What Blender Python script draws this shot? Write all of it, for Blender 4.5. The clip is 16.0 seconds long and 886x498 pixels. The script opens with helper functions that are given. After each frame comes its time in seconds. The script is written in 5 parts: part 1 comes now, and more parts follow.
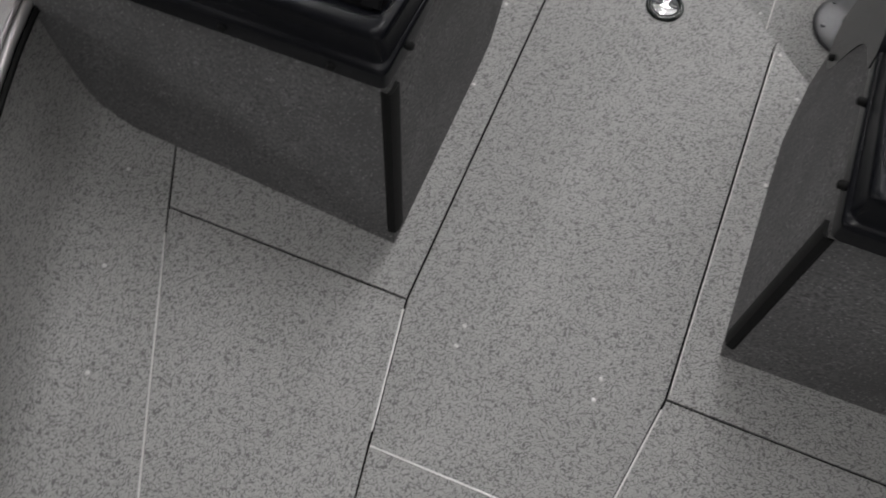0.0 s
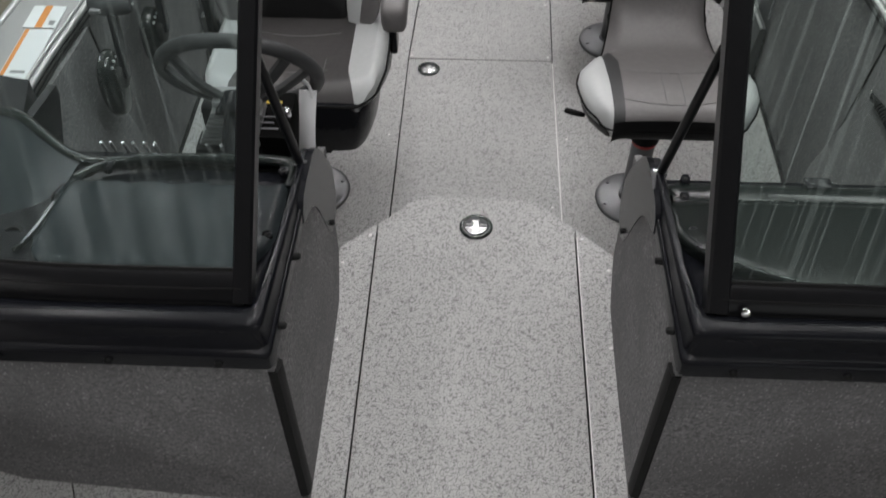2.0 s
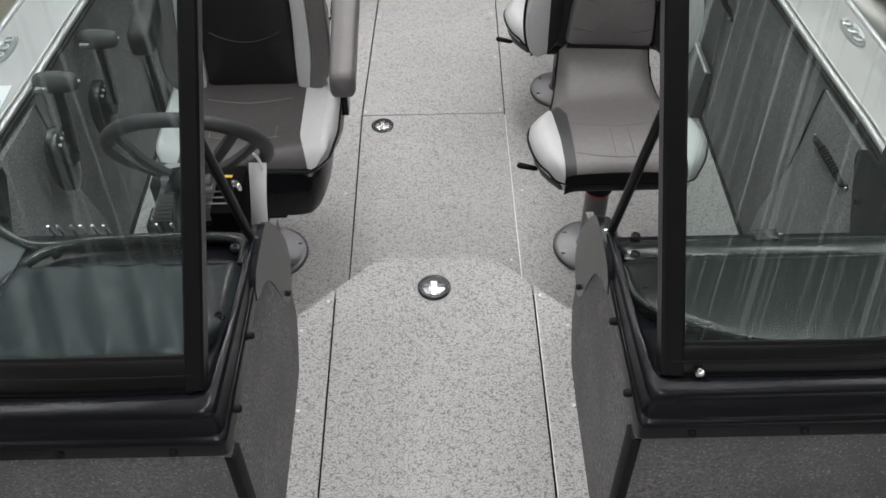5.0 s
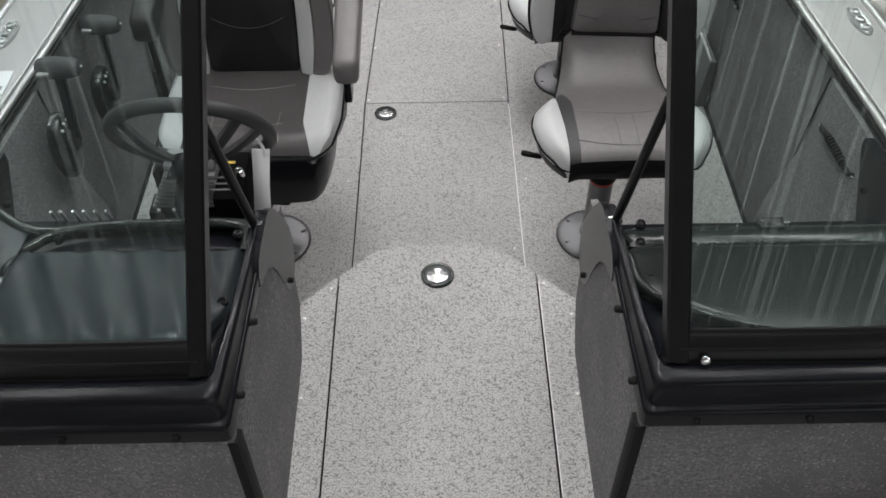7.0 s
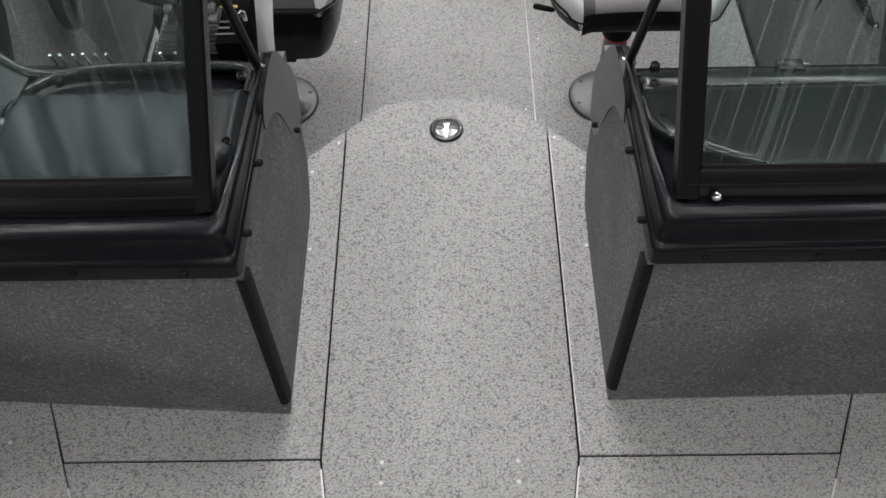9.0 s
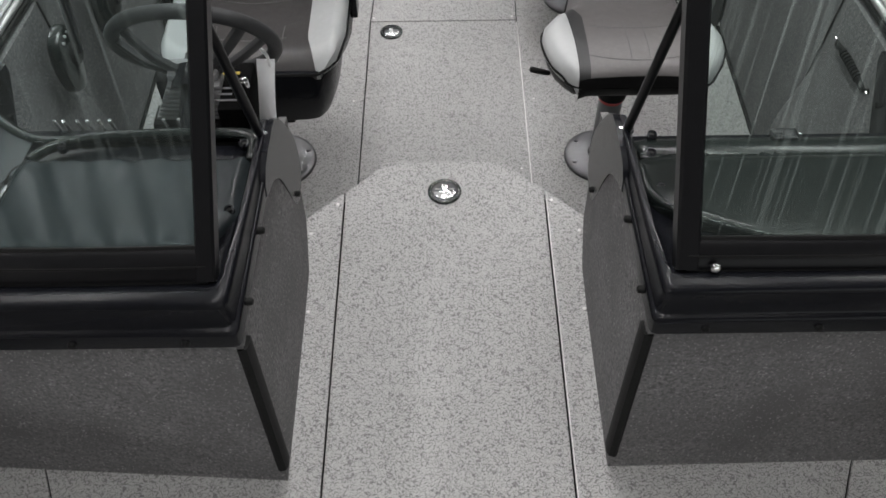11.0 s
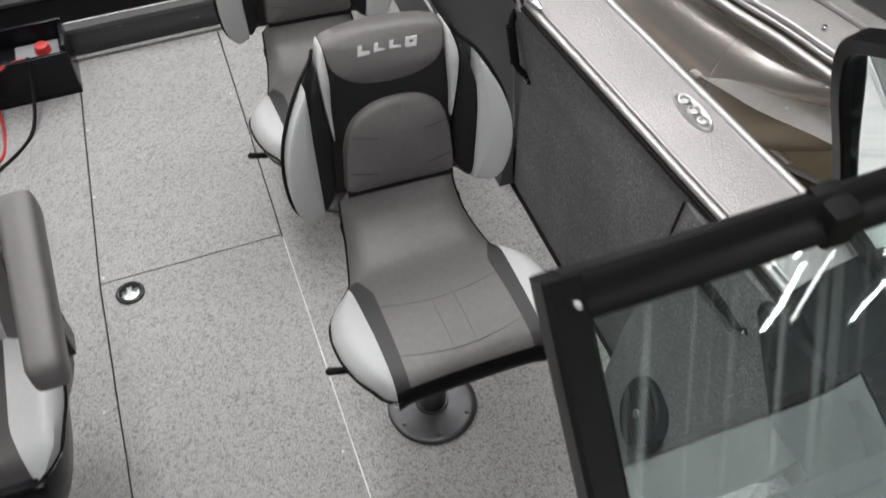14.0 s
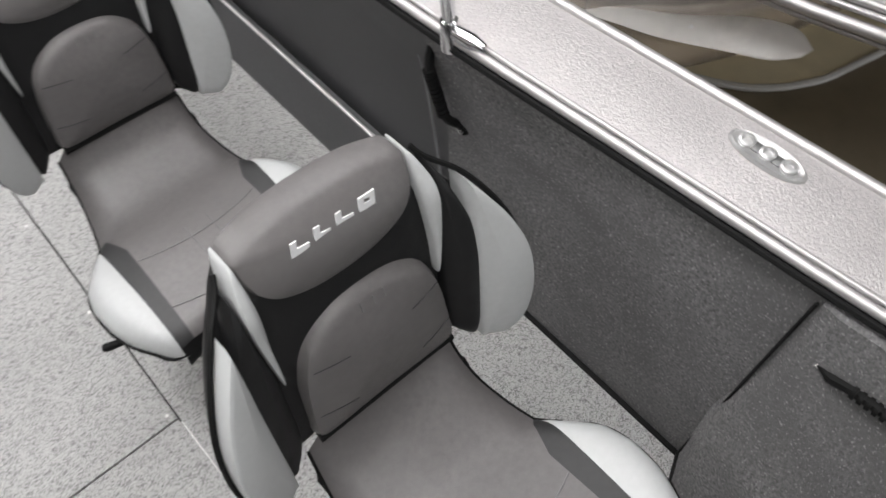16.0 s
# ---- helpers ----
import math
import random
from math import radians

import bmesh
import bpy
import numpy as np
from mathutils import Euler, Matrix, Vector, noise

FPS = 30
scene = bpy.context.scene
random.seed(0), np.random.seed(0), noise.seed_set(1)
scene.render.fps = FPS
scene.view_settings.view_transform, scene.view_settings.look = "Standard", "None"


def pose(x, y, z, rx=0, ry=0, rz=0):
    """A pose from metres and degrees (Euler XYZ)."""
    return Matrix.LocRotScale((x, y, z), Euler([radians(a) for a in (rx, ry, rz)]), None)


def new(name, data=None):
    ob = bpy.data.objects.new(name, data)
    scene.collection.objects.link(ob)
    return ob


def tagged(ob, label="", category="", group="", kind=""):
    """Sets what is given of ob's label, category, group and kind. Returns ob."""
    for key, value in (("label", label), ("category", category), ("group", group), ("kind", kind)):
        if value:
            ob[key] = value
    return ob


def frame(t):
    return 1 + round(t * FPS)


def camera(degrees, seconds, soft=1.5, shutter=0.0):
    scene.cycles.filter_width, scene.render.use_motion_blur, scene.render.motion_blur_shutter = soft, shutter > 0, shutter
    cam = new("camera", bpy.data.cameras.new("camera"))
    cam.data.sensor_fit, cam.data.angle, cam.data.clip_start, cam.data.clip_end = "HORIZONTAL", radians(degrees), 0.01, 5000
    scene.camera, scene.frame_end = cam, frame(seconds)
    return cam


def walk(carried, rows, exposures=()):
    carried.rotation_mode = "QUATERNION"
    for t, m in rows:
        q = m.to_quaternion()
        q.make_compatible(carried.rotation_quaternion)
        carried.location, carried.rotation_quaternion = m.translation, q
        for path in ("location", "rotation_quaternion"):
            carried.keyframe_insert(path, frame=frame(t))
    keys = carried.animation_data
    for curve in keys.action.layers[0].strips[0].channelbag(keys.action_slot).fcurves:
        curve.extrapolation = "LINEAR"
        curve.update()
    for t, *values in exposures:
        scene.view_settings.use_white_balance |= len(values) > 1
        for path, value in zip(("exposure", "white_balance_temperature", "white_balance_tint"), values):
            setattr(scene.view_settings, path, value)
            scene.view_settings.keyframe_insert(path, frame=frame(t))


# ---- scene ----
LENS = 52.78
ROWS = [
    (0, 0.0233, -0.5517, 1.4722, 19.84, -64.24, 2.66),
    (0.5, 0.0622, -0.5655, 1.5088, 14.37, -60.22, 3.30),
    (1, 0.0622, -0.5926, 1.5556, 9.37, -56.12, 2.72),
    (1.5, -0.0017, -0.6354, 1.5767, 5.99, -54.57, -1.27),
    (2, -0.0114, -0.6417, 1.6138, 2.72, -49.14, -0.37),
    (2.5, 0.0039, -0.6265, 1.6313, 0.86, -47.60, -0.46),
    (3, 0.0110, -0.6168, 1.6374, 1.30, -47.26, -1.69),
    (3.5, 0.0150, -0.6102, 1.6437, 0.63, -47.02, -1.54),
    (4, 0.0155, -0.6064, 1.6459, -0.08, -47.09, -1.03),
    (4.5, 0.0148, -0.6019, 1.6485, -0.36, -46.64, -0.92),
    (7, 0.0102, -0.5997, 1.6373, -0.16, -47.25, -0.86),
    (7.5, 0.0048, -0.6071, 1.6188, -0.08, -48.92, -0.62),
    (8, 0.0057, -0.6231, 1.5958, 0.60, -51.28, -0.93),
    (8.5, 0.0121, -0.6423, 1.5756, 1.24, -54.10, -1.75),
    (8.7, 0.0161, -0.6483, 1.5727, 1.38, -54.46, -2.03),
    (10.8, 0.0079, -0.6249, 1.5784, 0.47, -52.35, -0.90),
    (11, 0.0022, -0.6230, 1.6013, 0.34, -51.51, -1.04),
    (11.5, 0.0020, -0.6169, 1.6042, 0.13, -51.07, -1.14),
    (12, -0.0101, -0.6229, 1.5515, -0.13, -56.96, -0.76),
    (12.5, 0.0223, -0.5391, 1.5390, -4.84, -56.27, -1.95),
    (13, 0.1207, -0.2497, 1.5449, -11.08, -53.53, -3.03),
    (13.3, 0.1746, -0.0870, 1.5697, -12.99, -51.97, -2.65),
    (13.5, 0.1829, -0.0011, 1.5950, -14.14, -51.07, -2.21),
    (14, 0.1393, 0.2610, 1.5960, -19.65, -50.65, -0.94),
    (14.5, 0.1012, 0.5053, 1.5869, -24.31, -51.96, -2.20),
    (15, 0.1395, 0.7247, 1.5225, -25.78, -54.72, -3.44),
    (15.5, 0.2046, 0.9498, 1.4690, -27.49, -57.21, -5.53),
    (15.7, 0.2270, 1.0060, 1.4310, -30.70, -56.70, -4.50),
    (16, 0.2459, 1.0837, 1.3388, -38.49, -56.78, -3.30),
]
EXPOSURES = [(0.0, -0.68), (0.5, -0.66), (1.0, -0.5), (1.5, -0.38), (2.0, -0.2), (2.5, 0.03), (3.5, 0.10), (4.5, 0.10), (7.0, -0.02), (7.5, -0.03), (8.5, 0.0), (11.0, -0.06), (11.5, -0.06), (12.0, -0.12), (12.5, -0.1), (13.0, -0.06), (13.5, -0.05), (14.0, 0.02), (14.5, 0.17), (15.0, 0.25), (16.0, 0.25)]
cam = camera(LENS, 16.0, soft=1.6, shutter=0.3)


def eye(x, y, z, yaw, pitch, roll):
    """Camera pose from place, heading to the left of +y, pitch and roll in degrees."""
    return pose(x, y, z, 0, 0, yaw) @ pose(0, 0, 0, 90 + pitch) @ pose(0, 0, 0, 0, 0, roll)


walk(cam, [(t, eye(*r)) for t, *r in ROWS], [(t, s) for t, s in EXPOSURES])

# ---- light: a showroom lit by ceiling tubes ----
world = bpy.data.worlds.new("showroom_air")
scene.world = world
world.use_nodes = True
world.node_tree.nodes["Background"].inputs[0].default_value = (0.9, 0.95, 1.0, 1)
world.node_tree.nodes["Background"].inputs[1].default_value = 0.02

CEIL = 4.8
TUBE_WATTS = 60.0


def tube_light(x, y, share, length=2.4, wide=0.16):
    data = bpy.data.lights.new("tube", "AREA")
    data.shape, data.size, data.size_y = "RECTANGLE", wide, length
    data.energy, data.color = TUBE_WATTS * share, (1.0, 0.988, 0.988)
    lamp = new("tube_lamp", data)
    lamp.matrix_world = pose(x, y, CEIL - 0.16)
    return lamp


TUBES = [(-0.2, -5.2, 0.2), (-0.1, -0.7, 1.0), (-0.1, 2.4, 1.45), (-0.1, 5.8, 1.5), (-0.1, 9.0, 0.7)]
TUBES += [(-4.3, 0.0, 0.48), (-4.3, 4.0, 0.12), (4.3, 0.0, 0.15)]
TUBES += [(-2.6, -0.7, 0.14), (-2.6, 2.5, 0.9), (-2.6, 5.8, 0.6), (1.7, -0.7, 0.15), (1.7, 2.5, 0.5), (1.7, 5.8, 0.7)]
TUBES += [(7.5, -7.9, 1.2), (7.8, -10.6, 1.6), (8.2, -7.9, 0.3), (8.5, -10.6, 0.3), (6.9, -7.9, 0.25), (11.0, -9.4, 1.8), (11.1, -12.2, 1.8), (10.2, -9.4, 0.5), (-8.4, -10.5, 3.0), (-8.4, -6.5, 3.0)]
TUBES += [(x, y, 0.8) for x in (-6.6, -4.6, -2.6) for y in (10.0, 13.2)]
# two wide lamps, unseen, added to brighten the passenger dash hood
HOOD_FILLS = [(3.3, 3.3, 0.9), (3.3, 5.9, 0.9)]
for tx, ty, k in TUBES:
    tube_light(tx, ty, k)
for tx, ty, k in HOOD_FILLS:
    tube_light(tx, ty, k, 2.4, 0.6)
day = bpy.data.lights.new("shopfront_daylight", "AREA")
day.shape, day.size, day.size_y = "RECTANGLE", 12.0, 4.2
day.energy, day.color = 260.0, (0.95, 1.0, 1.0)
new("window_daylight", day).matrix_world = pose(8.0, -18.05, 2.5, 90, 0, 0)

# ---- materials ----


def material(name, color, rough=0.5, metal=0.0, var=0.15, scale=40.0, bump=0.0, bump_scale=200.0, fleck=None, worm=None, spec=0.5, coat=0.0, big=3.0, stretch=(1, 1, 1), warp=0.0, dent=None):
    """A principled surface whose colour varies at two scales, with fine relief and, where asked, flecks (colour, scale, amount)."""
    m = bpy.data.materials.new(name)
    m.use_nodes = True
    nt = m.node_tree
    b = nt.nodes["Principled BSDF"]
    tc = nt.nodes.new("ShaderNodeTexCoord")
    mp = nt.nodes.new("ShaderNodeMapping")
    mp.inputs["Scale"].default_value = stretch
    nt.links.new(tc.outputs["Object"], mp.inputs["Vector"])

    def tex(s, detail=3.0, rough_=0.6):
        n = nt.nodes.new("ShaderNodeTexNoise")
        n.inputs["Scale"].default_value, n.inputs["Detail"].default_value, n.inputs["Roughness"].default_value = s, detail, rough_
        n.inputs["Distortion"].default_value = warp
        nt.links.new(mp.outputs["Vector"], n.inputs["Vector"])
        return n

    def mix(fac, a, c, kind="MIX"):
        n = nt.nodes.new("ShaderNodeMix")
        n.data_type, n.blend_type = "RGBA", kind
        for sock, v in ((n.inputs["Factor"], fac), (n.inputs["A"], a), (n.inputs["B"], c)):
            if hasattr(v, "links"):
                nt.links.new(v, sock)
            else:
                sock.default_value = v
        return n.outputs["Result"]

    def ramp(src, lo, hi):
        n = nt.nodes.new("ShaderNodeMapRange")
        n.inputs["From Min"].default_value, n.inputs["From Max"].default_value = lo, hi
        nt.links.new(src, n.inputs["Value"])
        return n.outputs["Result"]

    c = Vector(color)
    dark, light = (*(c * (1 - var)), 1), (*[min(1, v * (1 + var)) for v in c], 1)
    col = mix(ramp(tex(scale).outputs["Fac"], 0.3, 0.7), dark, light)
    col = mix(ramp(tex(big, 2.0).outputs["Fac"], 0.3, 0.7), col, (*(c * (1 - 0.5 * var)), 1)) if big else col
    if fleck:
        fc, fs, lo, hi = fleck
        col = mix(ramp(tex(fs, 2.0, 0.5).outputs["Fac"], lo, hi), col, (*fc, 1))
    if worm:
        # short broken squiggles: a thin band of one noise, cut up by another
        wc, ws, half, cut = worm
        d1, d2, d3 = (nt.nodes.new("ShaderNodeMath") for _ in range(3))
        d1.operation, d2.operation, d3.operation = "SUBTRACT", "ABSOLUTE", "MULTIPLY"
        d1.inputs[1].default_value = 0.5
        nt.links.new(tex(ws, 1.0, 0.4).outputs["Fac"], d1.inputs[0])
        nt.links.new(d1.outputs[0], d2.inputs[0])
        nt.links.new(ramp(d2.outputs[0], half, half * 0.35), d3.inputs[0])
        nt.links.new(ramp(tex(ws * 0.83, 2.0, 0.5).outputs["Fac"], cut - 0.04, cut + 0.04), d3.inputs[1])
        col = mix(d3.outputs[0], col, (*wc, 1))
    nt.links.new(col, b.inputs["Base Color"])
    b.inputs["Roughness"].default_value = rough
    b.inputs["Metallic"].default_value = metal
    b.inputs["Specular IOR Level"].default_value = spec
    b.inputs["Coat Weight"].default_value = coat
    if metal < 0.5:
        rn = nt.nodes.new("ShaderNodeMapRange")
        rn.inputs["To Min"].default_value, rn.inputs["To Max"].default_value = rough * 0.94, min(1.0, rough * 1.06)
        nt.links.new(tex(scale * 0.5).outputs["Fac"], rn.inputs["Value"])
        nt.links.new(rn.outputs["Result"], b.inputs["Roughness"])
    if bump:
        bn = nt.nodes.new("ShaderNodeBump")
        bn.inputs["Strength"].default_value, bn.inputs["Distance"].default_value = bump, 0.002
        nt.links.new(tex(bump_scale, 2.0).outputs["Fac"], bn.inputs["Height"])
        nt.links.new(bn.outputs["Normal"], b.inputs["Normal"])
        if dent:
            # broad soft creases under the fine grain
            dn = nt.nodes.new("ShaderNodeBump")
            dn.inputs["Strength"].default_value, dn.inputs["Distance"].default_value = dent[1], 0.02
            nt.links.new(tex(dent[0], 2.0).outputs["Fac"], dn.inputs["Height"])
            nt.links.new(dn.outputs["Normal"], bn.inputs["Normal"])
    return m


VINYL = material("deck_vinyl", (0.455, 0.451, 0.445), 0.62, var=0.22, scale=420, bump=1.0, bump_scale=210, fleck=((0.352, 0.346, 0.337), 290, 0.53, 0.61), worm=((0.17, 0.168, 0.166), 150, 0.058, 0.38), stretch=(0.8, 1.0, 1), warp=0.5)
CARPET = material("charcoal_carpet", (0.192, 0.189, 0.190), 0.95, var=0.5, scale=150, bump=1.0, bump_scale=300, fleck=((0.36, 0.355, 0.355), 210, 0.60, 0.72), spec=0.1, big=6)
BLACK = material("black_moulded_plastic", (0.007, 0.0075, 0.0098), 0.25, var=0.1, scale=60, bump=0.04, bump_scale=420, spec=0.2)
GLOSS = material("glossy_black_plastic", (0.013, 0.017, 0.016), 0.22, var=0.2, scale=60, bump=0.02, bump_scale=300, spec=0.5)
# black dash lifted towards teal: the reflected sheen is in the base colour
HOOD = material("teal_sheen_dash_skin", (0.048, 0.060, 0.066), 0.22, var=0.2, scale=60, bump=0.012, bump_scale=300, spec=0.55)
SATIN = material("satin_black_metal", (0.007, 0.007, 0.008), 0.33, var=0.2, scale=40, bump=0.06, bump_scale=500, spec=0.2)
GRIP = material("soft_grip_rubber", (0.035, 0.036, 0.038), 0.55, var=0.15, scale=90, bump=0.25, bump_scale=500)
RUBBER = material("black_rubber", (0.009, 0.009, 0.009), 0.6, var=0.2, scale=80, bump=0.2, spec=0.16)
# near-black; in the recesses this colour holds the shade of their depth
VOID = material("near_black_matt", (0.005, 0.005, 0.005), 0.8, var=0.2, spec=0.04)
GREY_SEAT = material("dark_grey_seat_vinyl", (0.138, 0.130, 0.129), 0.34, var=0.10, scale=90, bump=0.22, bump_scale=600, dent=(11, 0.22))
DARK_SEAT = material("charcoal_seat_vinyl", (0.012, 0.012, 0.0125), 0.42, var=0.12, scale=90, bump=0.25, bump_scale=600, spec=0.35, dent=(11, 0.2))
HELM_SEAT = material("dark_brown_grey_seat_vinyl", (0.062, 0.058, 0.058), 0.36, var=0.12, scale=90, bump=0.22, bump_scale=600, dent=(10, 0.25))
LIGHT_SEAT = material("pale_grey_seat_vinyl", (0.50, 0.51, 0.51), 0.42, var=0.05, scale=90, bump=0.15, bump_scale=600, dent=(9, 0.12))
STRIPE_SEAT = material("mid_grey_seat_vinyl", (0.035, 0.035, 0.036), 0.5, var=0.1, scale=90, bump=0.2, bump_scale=600)
CHROME = material("polished_steel", (0.82, 0.82, 0.83), 0.12, 1.0, var=0.04, scale=30)
DISH = material("dull_steel", (0.20, 0.20, 0.20), 0.35, 0.8, var=0.1, scale=60)
STEEL = material("brushed_steel", (0.14, 0.14, 0.145), 0.38, 0.8, var=0.08, scale=60, bump=0.1, bump_scale=300)
GUNWALE = material("textured_silver_paint", (0.46, 0.44, 0.44), 0.34, 0.4, var=0.2, scale=200, bump=0.8, bump_scale=240)
RAIL = material("bright_aluminium", (0.52, 0.505, 0.505), 0.42, 0.75, var=0.05, scale=50)
HULL = material("silver_hull_paint", (0.34, 0.335, 0.335), 0.35, 0.2, var=0.08, scale=20)
SCUFFED = material("scuffed_dark_paint", (0.050, 0.050, 0.052), 0.30, var=0.25, scale=30, bump=0.1, bump_scale=120, fleck=((0.16, 0.16, 0.165), 70, 0.70, 0.78), stretch=(0.35, 1, 1))
PANEL = material("dark_side_panel", (0.085, 0.085, 0.087), 0.55, var=0.12, scale=100, bump=0.2, bump_scale=300)
WHITE = material("white_paper", (0.78, 0.78, 0.79), 0.6, var=0.04)
ORANGE = material("orange_print", (0.75, 0.27, 0.05), 0.5, var=0.08)
YELLOW = material("yellow_print", (0.70, 0.50, 0.05), 0.5, var=0.08)
RED = material("red_cable", (0.45, 0.03, 0.03), 0.4, var=0.1)
PRINT = material("grey_print", (0.25, 0.25, 0.26), 0.6, var=0.1)
LETTER = material("silver_thread", (0.90, 0.90, 0.91), 0.4, 0.0, var=0.06)
# tan raised well above its own tone to make up for missing light
TAN_SHEET = material("lightened_tan_sheet", (0.74, 0.65, 0.46), 0.6, var=0.12, scale=8, bump=0.15, bump_scale=120)
CONCRETE = material("brown_sealed_floor", (0.19, 0.155, 0.105), 0.5, var=0.2, scale=6, bump=0.1, bump_scale=60)
PLASTER = material("grey_wall_paint", (0.24, 0.245, 0.245), 0.8, var=0.04, scale=4, bump=0.05)
PALE_WALL = material("white_wall_paint", (0.78, 0.79, 0.79), 0.8, var=0.04, scale=4, bump=0.05)
CEILING = material("grey_ceiling_deck", (0.20, 0.20, 0.20), 0.9, var=0.05, scale=4)
DECKING = material("pale_deck_covering", (0.42, 0.41, 0.395), 0.7, var=0.12, scale=60, bump=0.3, bump_scale=150)
TRIM = material("anodised_trim", (0.72, 0.71, 0.70), 0.42, 0.35, var=0.08, scale=60)
ALU = material("mill_aluminium", (0.86, 0.81, 0.77), 0.27, 0.75, var=0.10, scale=9, bump=0.05, bump_scale=30)
# pale, diffuse metal: brightness of reflected light is put into the colour
FIN = material("lightened_aluminium_sheet", (0.84, 0.82, 0.80), 0.5, 0.3, var=0.10, scale=14, bump=0.06, bump_scale=40)
CLEAT = material("cast_steel", (0.55, 0.55, 0.55), 0.28, 0.6, var=0.15, scale=70, bump=0.15, bump_scale=150)
SEAM = material("grey_stitching", (0.16, 0.157, 0.157), 0.6, var=0.1)
PULL = material("bright_cast_pull", (0.55, 0.55, 0.55), 0.25, 0.75, var=0.05, scale=80)
BELLOWS = material("charcoal_moulded_ribs", (0.24, 0.24, 0.245), 0.45, var=0.15, scale=60, bump=0.1)


def glass(name, tint, veil=0.022, smear=0.26):
    m = bpy.data.materials.new(name)
    m.use_nodes = True
    nt = m.node_tree
    nt.nodes.remove(nt.nodes["Principled BSDF"])
    out = nt.nodes["Material Output"]
    tr, gl, fr, mx = (nt.nodes.new(k) for k in ("ShaderNodeBsdfTransparent", "ShaderNodeBsdfGlossy", "ShaderNodeFresnel", "ShaderNodeMixShader"))
    tr.inputs[0].default_value = (*tint, 1)
    gl.inputs["Roughness"].default_value = 0.02
    gl.inputs["Color"].default_value = (0.9, 1.0, 0.98, 1)
    fr.inputs["IOR"].default_value = 1.75
    nt.links.new(fr.outputs[0], mx.inputs[0])
    nt.links.new(tr.outputs[0], mx.inputs[1])
    nt.links.new(gl.outputs[0], mx.inputs[2])
    # dried wipe streaks: thin slanting smears of pale film
    tc, mp, nz, mr, df, film_mix = (nt.nodes.new(k) for k in ("ShaderNodeTexCoord", "ShaderNodeMapping", "ShaderNodeTexNoise", "ShaderNodeMapRange", "ShaderNodeBsdfDiffuse", "ShaderNodeMixShader"))
    sp, ab, mu, sb, cb = (nt.nodes.new(k) for k in ("ShaderNodeSeparateXYZ", "ShaderNodeMath", "ShaderNodeMath", "ShaderNodeMath", "ShaderNodeCombineXYZ"))
    ab.operation, mu.operation, sb.operation = "ABSOLUTE", "MULTIPLY", "SUBTRACT"
    mu.inputs[1].default_value = 0.42
    mp.inputs["Scale"].default_value = (100.0, 0.8, 1.0)
    nz.inputs["Scale"].default_value, nz.inputs["Detail"].default_value, nz.inputs["Distortion"].default_value = 1.0, 2.0, 0.5
    mr.inputs["From Min"].default_value, mr.inputs["From Max"].default_value = 0.55, 0.78
    # veil is an even pale film imitating room light reflected by the pane
    mr.inputs["To Min"].default_value, mr.inputs["To Max"].default_value = veil, veil + smear
    df.inputs["Color"].default_value = (0.58, 0.68, 0.65, 1)
    nt.links.new(tc.outputs["Object"], sp.inputs[0])
    nt.links.new(sp.outputs["X"], ab.inputs[0])
    nt.links.new(sp.outputs["Y"], mu.inputs[0])
    nt.links.new(ab.outputs[0], sb.inputs[0])
    nt.links.new(mu.outputs[0], sb.inputs[1])
    nt.links.new(sb.outputs[0], cb.inputs["X"])
    nt.links.new(sp.outputs["Y"], cb.inputs["Y"])
    nt.links.new(cb.outputs[0], mp.inputs["Vector"])
    nt.links.new(mp.outputs["Vector"], nz.inputs["Vector"])
    nt.links.new(nz.outputs["Fac"], mr.inputs["Value"])
    nt.links.new(mr.outputs["Result"], film_mix.inputs[0])
    nt.links.new(mx.outputs[0], film_mix.inputs[1])
    nt.links.new(df.outputs[0], film_mix.inputs[2])
    nt.links.new(film_mix.outputs[0], out.inputs["Surface"])
    return m


GLASS = glass("green_tinted_glass", (0.80, 0.90, 0.87))
VEILED_GLASS = glass("veiled_green_glass", (0.80, 0.91, 0.90), 0.022, 0.13)

# ---- building helpers ----


def mesh_of(bm, name, mat, smooth=True):
    bmesh.ops.recalc_face_normals(bm, faces=bm.faces[:])
    me = bpy.data.meshes.new(name)
    bm.to_mesh(me)
    bm.free()
    me.materials.append(mat)
    if smooth:
        for p in me.polygons:
            p.use_smooth = True
        me.set_sharp_from_angle(angle=radians(38))
    return me


def part(name, bm, mat, parent, label="", smooth=True):
    ob = new(name, mesh_of(bm, name, mat, smooth))
    ob.parent = parent
    if label:
        tagged(ob, label)
    return ob


def thing(name, label, category, at=None, group="", kind=""):
    ob = new(name)
    ob.empty_display_size = 0.05
    if at is not None:
        ob.matrix_world = at
    return tagged(ob, label, category, group, kind)


def solid(name, bm, mat, label, category, group="", kind="", smooth=True):
    return tagged(new(name, mesh_of(bm, name, mat, smooth)), label, category, group, kind)


def add_box(bm, a, b, bevel=0.0, m=None, seg=2):
    a, b = Vector(a), Vector(b)
    made = bmesh.ops.create_cube(bm, size=1.0)["verts"]
    for v in made:
        v.co = Vector([(a[i] + b[i]) / 2 + v.co[i] * (b[i] - a[i]) for i in range(3)])
    if bevel:
        edges = list({e for v in made for e in v.link_edges})
        out = bmesh.ops.bevel(bm, geom=edges, offset=bevel, segments=seg, affect="EDGES", profile=0.6)
        made = list({v for f in out["faces"] for v in f.verts} | {v for v in made if v.is_valid})
    if m is not None:
        for v in made:
            v.co = m @ v.co
    return bm


